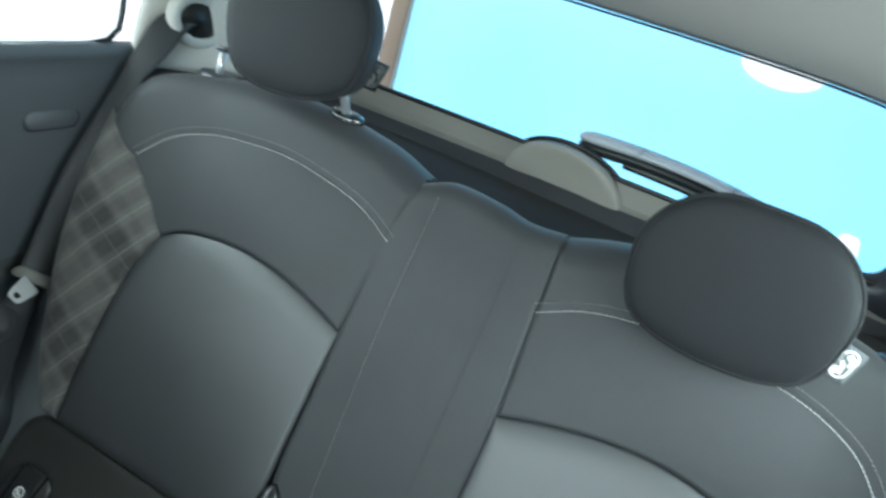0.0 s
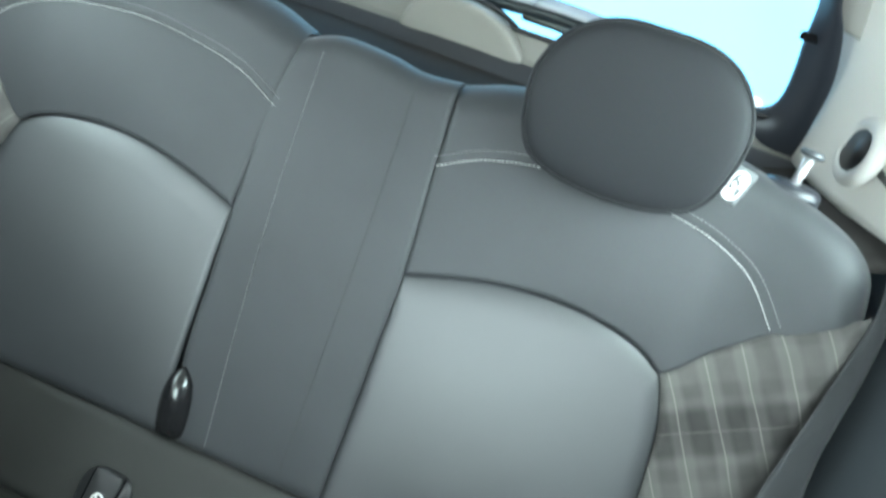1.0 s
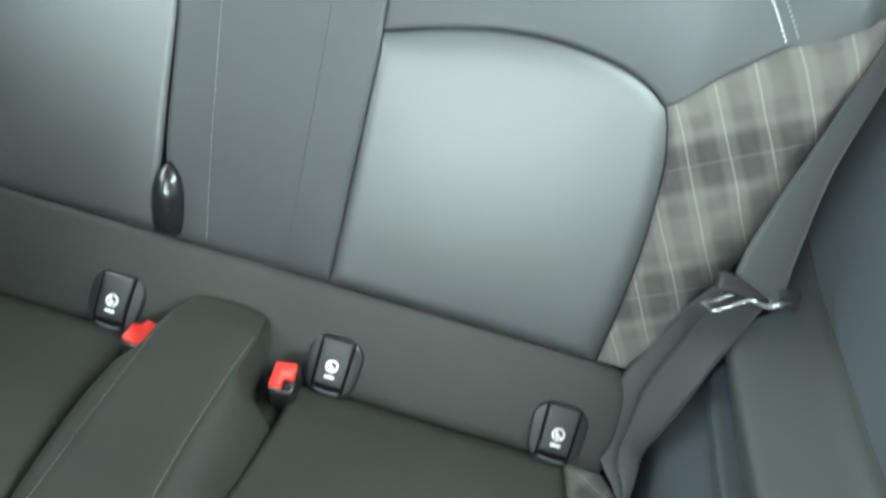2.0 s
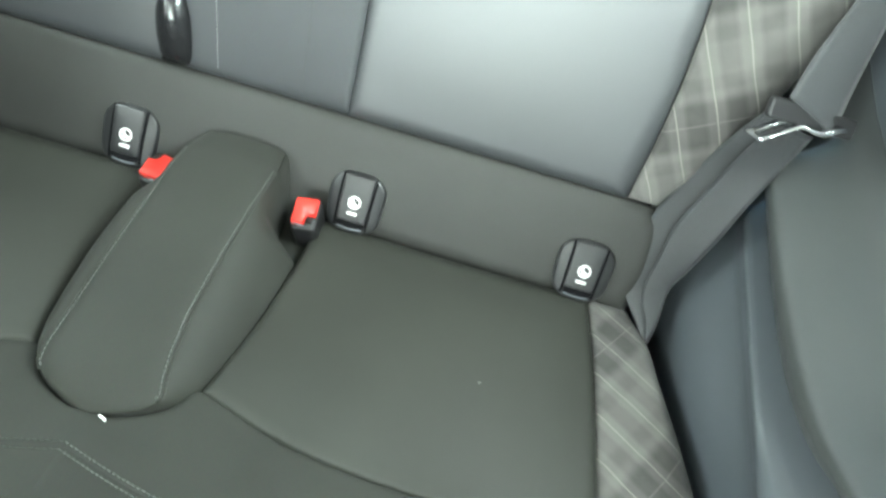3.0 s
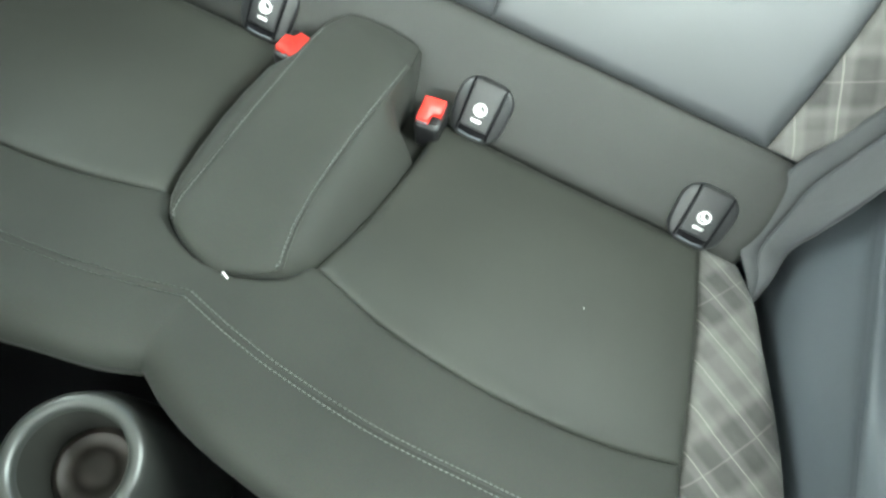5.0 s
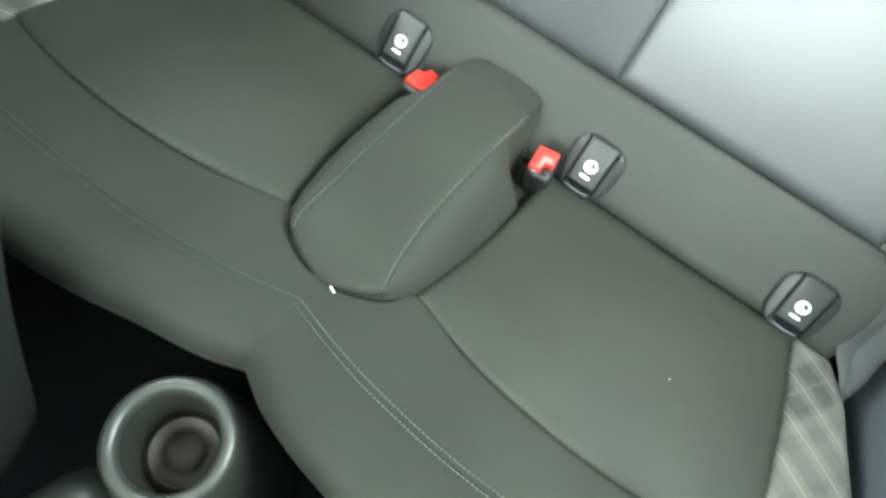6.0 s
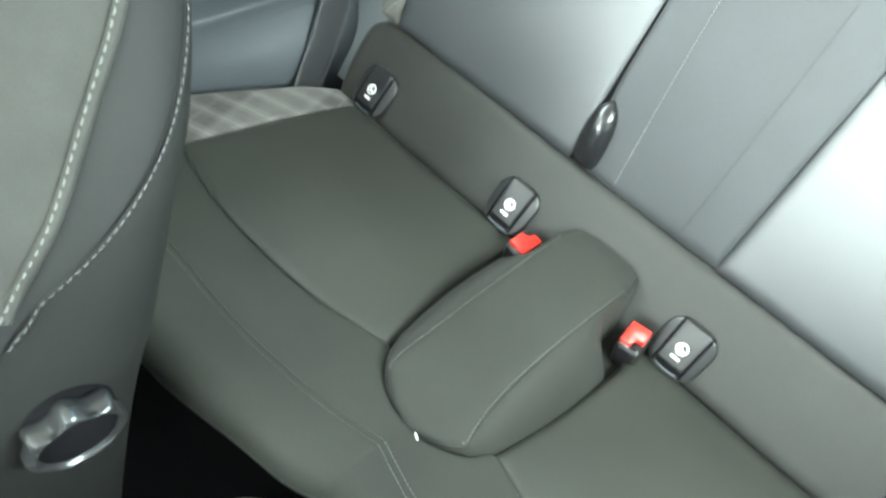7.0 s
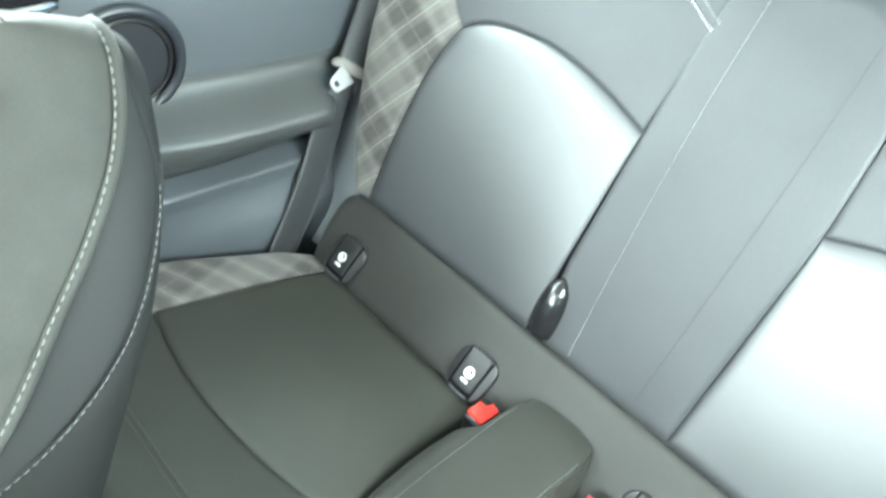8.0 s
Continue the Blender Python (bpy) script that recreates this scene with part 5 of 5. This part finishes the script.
pm = Matrix.Translation((-wall_x(0.803, 0.17) + 0.0005, 0.170, 0.803)) @ Matrix(((0, 0, 1), (1, 0, 0), (0, 1, 0))).to_4x4()
part("cover", outline_prism([(a, b) for a, b in rounded(0.080, 0.080, 0.026, 0.0128)], pm, -0.003, 0.0022, 0.0018, 3), TRIM_DARK, pocket)
tube("groove", [pm @ Vector((a * 1.03, b * 1.08, 0.0)) for a, b in rounded(0.082, 0.082, 0.027, 0.0132)], 0.0012, TRIM_BLACK, pocket, closed=True, sides=6)

handle = thing("door_handle", (-0.615, -0.30, 0.765), "dark recessed door handle with a chrome lever", "door handle")
hm = Matrix.Translation((-0.6195, -0.332, 0.772)) @ Matrix(((0, 0, 1), (1, 0, 0), (0, 1, 0))).to_4x4()
part("bezel", outline_prism([(a, b) for a, b in rounded(0.150, 0.150, 0.062, 0.028)], hm, -0.003, 0.006, 0.003, 3), GLOSS_BLACK, handle, "black oval bezel")
tube("lever", [hm @ Vector((-0.020 + 0.085 * i / 12, -0.018 + 0.004 * math.sin(math.pi * i / 12), 0.008 + 0.010 * math.sin(math.pi * i / 12))) for i in range(13)], 0.0055, CHROME, handle, "chrome lever")

# ---------- centre console with cup holder ----------
console = thing("centre_console", (0, -0.55, 0.04), "dark plastic centre console end with a round cup holder", "centre console")
CUP = Vector((-0.007, -0.520, 0.402))
n_c = 48


def circle(r, z, squash=1.0, dx=0.0, dy=0.0):
    r = 0.9 * r
    return [CUP + Vector((dx + r * math.cos(2 * math.pi * i / n_c), dy + r * math.sin(2 * math.pi * i / n_c) * squash, z)) for i in range(n_c)]


loft("cup_holder_wall", [circle(0.086, -0.36), circle(0.083, -0.14), circle(0.075, -0.050), circle(0.0670, -0.016), circle(0.0650, -0.008), circle(0.0630, -0.003), circle(0.0600, 0.000), circle(0.0545, 0.001), circle(0.0500, -0.001), circle(0.0478, -0.005), circle(0.0470, -0.010)], CUP_PLASTIC, console, "dark cup holder with a rounded rim", caps=False)
loft("cup_well", [circle(0.0470, -0.0098), circle(0.0464, -0.016), circle(0.0430, -0.070)], WELL, console, "dark inside of the cup holder", caps=False)
loft("cup_holder_mat", [circle(0.0434, -0.071), circle(0.0410, -0.0685), circle(0.0385, -0.0685), circle(0.0375, -0.0655), circle(0.0345, -0.0652), circle(0.0335, -0.0685), circle(0.0215, -0.0692), circle(0.0205, -0.0670), circle(0.0120, -0.0655), circle(0.001, -0.0652)], RUBBER, console, "brownish rubber mat at the bottom")
rings = []
for y, hw, z in ((-0.584, 0.074, 0.345), (-0.60, 0.086, 0.352), (-0.64, 0.098, 0.362), (-0.75, 0.105, 0.37), (-1.1, 0.11, 0.40)):
    rings.append([(CUP.x + hw * math.copysign(abs(math.cos(a)) ** 0.5, math.cos(a)), y, 0.06 + (z - 0.06) * (0.5 + 0.5 * math.copysign(abs(math.sin(a)) ** 0.5, math.sin(a)))) for a in [2 * math.pi * i / 40 for i in range(40)]])
loft("console_body", rings, CUP_PLASTIC, console)

# ---------- front seat ----------
front = thing("front_seat", (-0.36, -0.55, 0.2), "dark front seat backrest with pale stitching and a rotary adjuster", "front seat")


def seat_side(z):
    k = z - 0.6
    return 0.095 + 0.35 * k + 0.8 * k * k


FS_CX = -0.375


def seat_ring(z):
    """One level of the backrest: x half-width, rear and front line."""
    hw = max(0.05, -FS_CX - seat_side(z))
    if z < 0.6:
        hw = -FS_CX - 0.095 - 0.25 * (z - 0.6)
    hw -= float(glide(z, [0.30, 0.36, 0.43, 0.50, 0.57, 0.617, 0.70], [0.114, 0.094, 0.069, 0.045, 0.023, 0.009, 0.0]))
    rear = float(glide(z, [0.30, 0.50, 0.60, 0.67, 0.73, 0.79, 0.835, 0.868, 0.888, 0.898, 0.904, 0.907], [-0.560, -0.495, -0.452, -0.409, -0.365, -0.333, -0.319, -0.317, -0.335, -0.356, -0.374, -0.3915]))
    front_y = float(glide(z, [0.30, 0.60, 0.75, 0.86, 0.888, 0.898, 0.904, 0.907], [-0.78, -0.72, -0.62, -0.54, -0.49, -0.44, -0.41, -0.3935]))
    return hw, rear, front_y


def seat_point(z, p):
    """p from 0 (front face, middle) by 1 (front inner corner), 2 (rear inner corner) to 3 (rear face, middle)."""
    hw, rear, fr = seat_ring(z)
    mid, half = (rear + fr) / 2, (rear - fr) / 2
    a = -math.pi / 2 + math.pi * p / 3
    ex = 0.26
    x = hw * abs(math.cos(a)) ** ex
    y = half * math.copysign(abs(math.sin(a)) ** 0.55, math.sin(a))
    return x, mid + y


def p_of(z, y):
    lo, hi = 0.0, 3.0
    for _ in range(40):
        m_ = (lo + hi) / 2
        if seat_point(z, m_)[1] < y:
            lo = m_
        else:
            hi = m_
    return (lo + hi) / 2


SEAM_1 = ([0.30, 0.60, 0.691, 0.723, 0.768, 0.796, 0.832, 0.867, 0.901, 0.945], [-0.68, -0.62, -0.541, -0.494, -0.441, -0.407, -0.370, -0.348, -0.339, -0.368])
SEAM_2 = ([0.30, 0.60, 0.676, 0.686, 0.698, 0.714, 0.736, 0.767, 0.804, 0.85, 0.901, 0.945], [-0.66, -0.60, -0.560, -0.530, -0.483, -0.441, -0.403, -0.369, -0.344, -0.338, -0.333, -0.366])


def dip(x, z):
    """The top of the backrest falls away towards its outer side."""
    return z - 0.9 * max(0.0, z - 0.80) * smooth_step(-0.275, -0.45, x)


zs_f = [0.30 + 0.607 * (1 - (1 - i / 90) ** 1.9) for i in range(91)]


def seat_strip(name, pa, pb, mat, lab, swell=0.0, n=18):
    verts, faces = [], []
    for z in zs_f:
        a, b = pa(z), pb(z)
        for i in range(n + 1):
            u = i / n
            x, y = seat_point(z, a + (b - a) * u)
            out = swell * (1 - (2 * u - 1) ** 6) - 0.002
            verts.append((FS_CX + x + out, y, dip(FS_CX + x, z)))
    w = n + 1
    for j in range(len(zs_f) - 1):
        for i in range(n):
            faces.append((j * w + i, j * w + i + 1, (j + 1) * w + i + 1, (j + 1) * w + i))
    ob = mesh_object(name, verts, faces, mat)
    return hang(ob, front, lab)


def p1(z):
    return p_of(z, float(glide(z, *SEAM_1)))


def p2(z):
    return max(p1(z) + 0.02, p_of(z, float(glide(z, *SEAM_2))))


seat_strip("bolster", lambda z: 0.02, p1, BOLSTER_CLOTH, "dark leatherette front bolster", 0.004, 24)
seat_strip("side_cover", p1, p2, SEAT_SIDE, "dark side cover", 0.0022)
seat_strip("rear_cover", p2, lambda z: 2.98, SEAT_CLOTH, "plain rear cover", 0.0022, 24)
verts, faces = [], []
for z in zs_f:
    for i in range(25):
        a = 0.02 + 2.96 * i / 24
        x, y = seat_point(z, a)
        verts.append((FS_CX - x, y, dip(FS_CX - x, z)))
for j in range(len(zs_f) - 1):
    for i in range(24):
        faces.append((j * 25 + i, (j + 1) * 25 + i, (j + 1) * 25 + i + 1, j * 25 + i + 1))
hang(mesh_object("outer_side", verts, faces, LEATHER), front)


def inner_seam(z):
    """The seam between the bolster and the middle of the front seat's back."""
    return p_of(z, float(np.interp(z, [0.66, 0.843, 0.855, 0.867, 0.878], [-0.60, -0.446, -0.434, -0.424, -0.413])))


inner_line = []
for i in range(61):
    z = 0.70 + 0.178 * i / 60
    x, y = seat_point(z, inner_seam(z))
    inner_line.append((FS_CX + x + 0.0035, y, dip(FS_CX + x, z)))
stitching("stitching", inner_line, (1, 0, 0.4), THREAD_PALE, front, length=0.0050, gap=0.0022, radius=0.0007)
tube("piping", [(x - 0.001, y - 0.006, z) for x, y, z in inner_line], 0.004, BOLSTER_CLOTH, front, sides=12)
for pf, off in ((p1, 0.001), (p2, 0.001)):
    line = []
    for i in range(91):
        z = (0.691 + 0.203 * i / 90) if pf is p1 else (0.674 + 0.132 * i / 90)
        x, y = seat_point(z, p_of(z, seat_point(z, pf(z))[1] - off))
        line.append((FS_CX + x + 0.0024, y, dip(FS_CX + x, z)))
    stitching("stitching", line, (1, 0, 0.4), THREAD_PALE if pf is p1 else THREAD_GREY, front, length=0.0050 if pf is p1 else 0.0042, gap=0.0022, radius=0.0007 if pf is p1 else 0.0004)
    roll_line = []
    for i in range(91):
        z = (0.688 + 0.204 * i / 90) if pf is p1 else (0.672 + 0.138 * i / 90)
        x, y = seat_point(z, p_of(z, seat_point(z, pf(z))[1] + 0.0045))
        roll_line.append((FS_CX + x - 0.0012, y, dip(FS_CX + x, z)))
    tube("piping", roll_line, 0.0042 if pf is p1 else 0.0018, BOLSTER_CLOTH if pf is p1 else SEAT_SIDE, front, sides=12)
adjuster = thing("recline_knob", (-0.095, -0.549, 0.607), "silver scalloped rotary adjuster on the front seat side", "rotary knob")
km = axes((-0.110, -0.548, 0.5955), (0.0, -0.5, 0.85), (1.0, 0.0, -0.12))
rings = []
for h, r0, cut in ((0.0, 0.0325, 0.20), (0.004, 0.0338, 0.22), (0.013, 0.0338, 0.22), (0.0170, 0.0322, 0.19), (0.0190, 0.0300, 0.09), (0.0196, 0.0275, 0.0), (0.0185, 0.0262, 0.0), (0.015, 0.0256, 0.0), (0.0145, 0.002, 0.0)):
    rings.append([km @ Vector((r0 * (1 - cut * abs(math.cos(3.5 * a)) ** 1.8) * math.cos(a), r0 * (1 - cut * abs(math.cos(3.5 * a)) ** 1.8) * math.sin(a), h)) for a in [2 * math.pi * i / 140 for i in range(140)]])
loft("knob", rings, SATIN, adjuster)
rings = [[km @ Vector((r * math.cos(a), r * math.sin(a), h)) for a in [2 * math.pi * i / 40 for i in range(40)]] for h, r in ((0.0145, 0.0254), (0.0155, 0.0244), (0.0155, 0.002))]
loft("knob_inset", rings, CARPET, adjuster, "black inset disc")
rings = [[km @ Vector((r * math.cos(a), r * math.sin(a), h)) for a in [2 * math.pi * i / 40 for i in range(40)]] for h, r in ((-0.014, 0.0320), (-0.003, 0.0315), (0.000, 0.0310), (0.000, 0.02))]
loft("base_ring", rings, CARPET, adjuster)
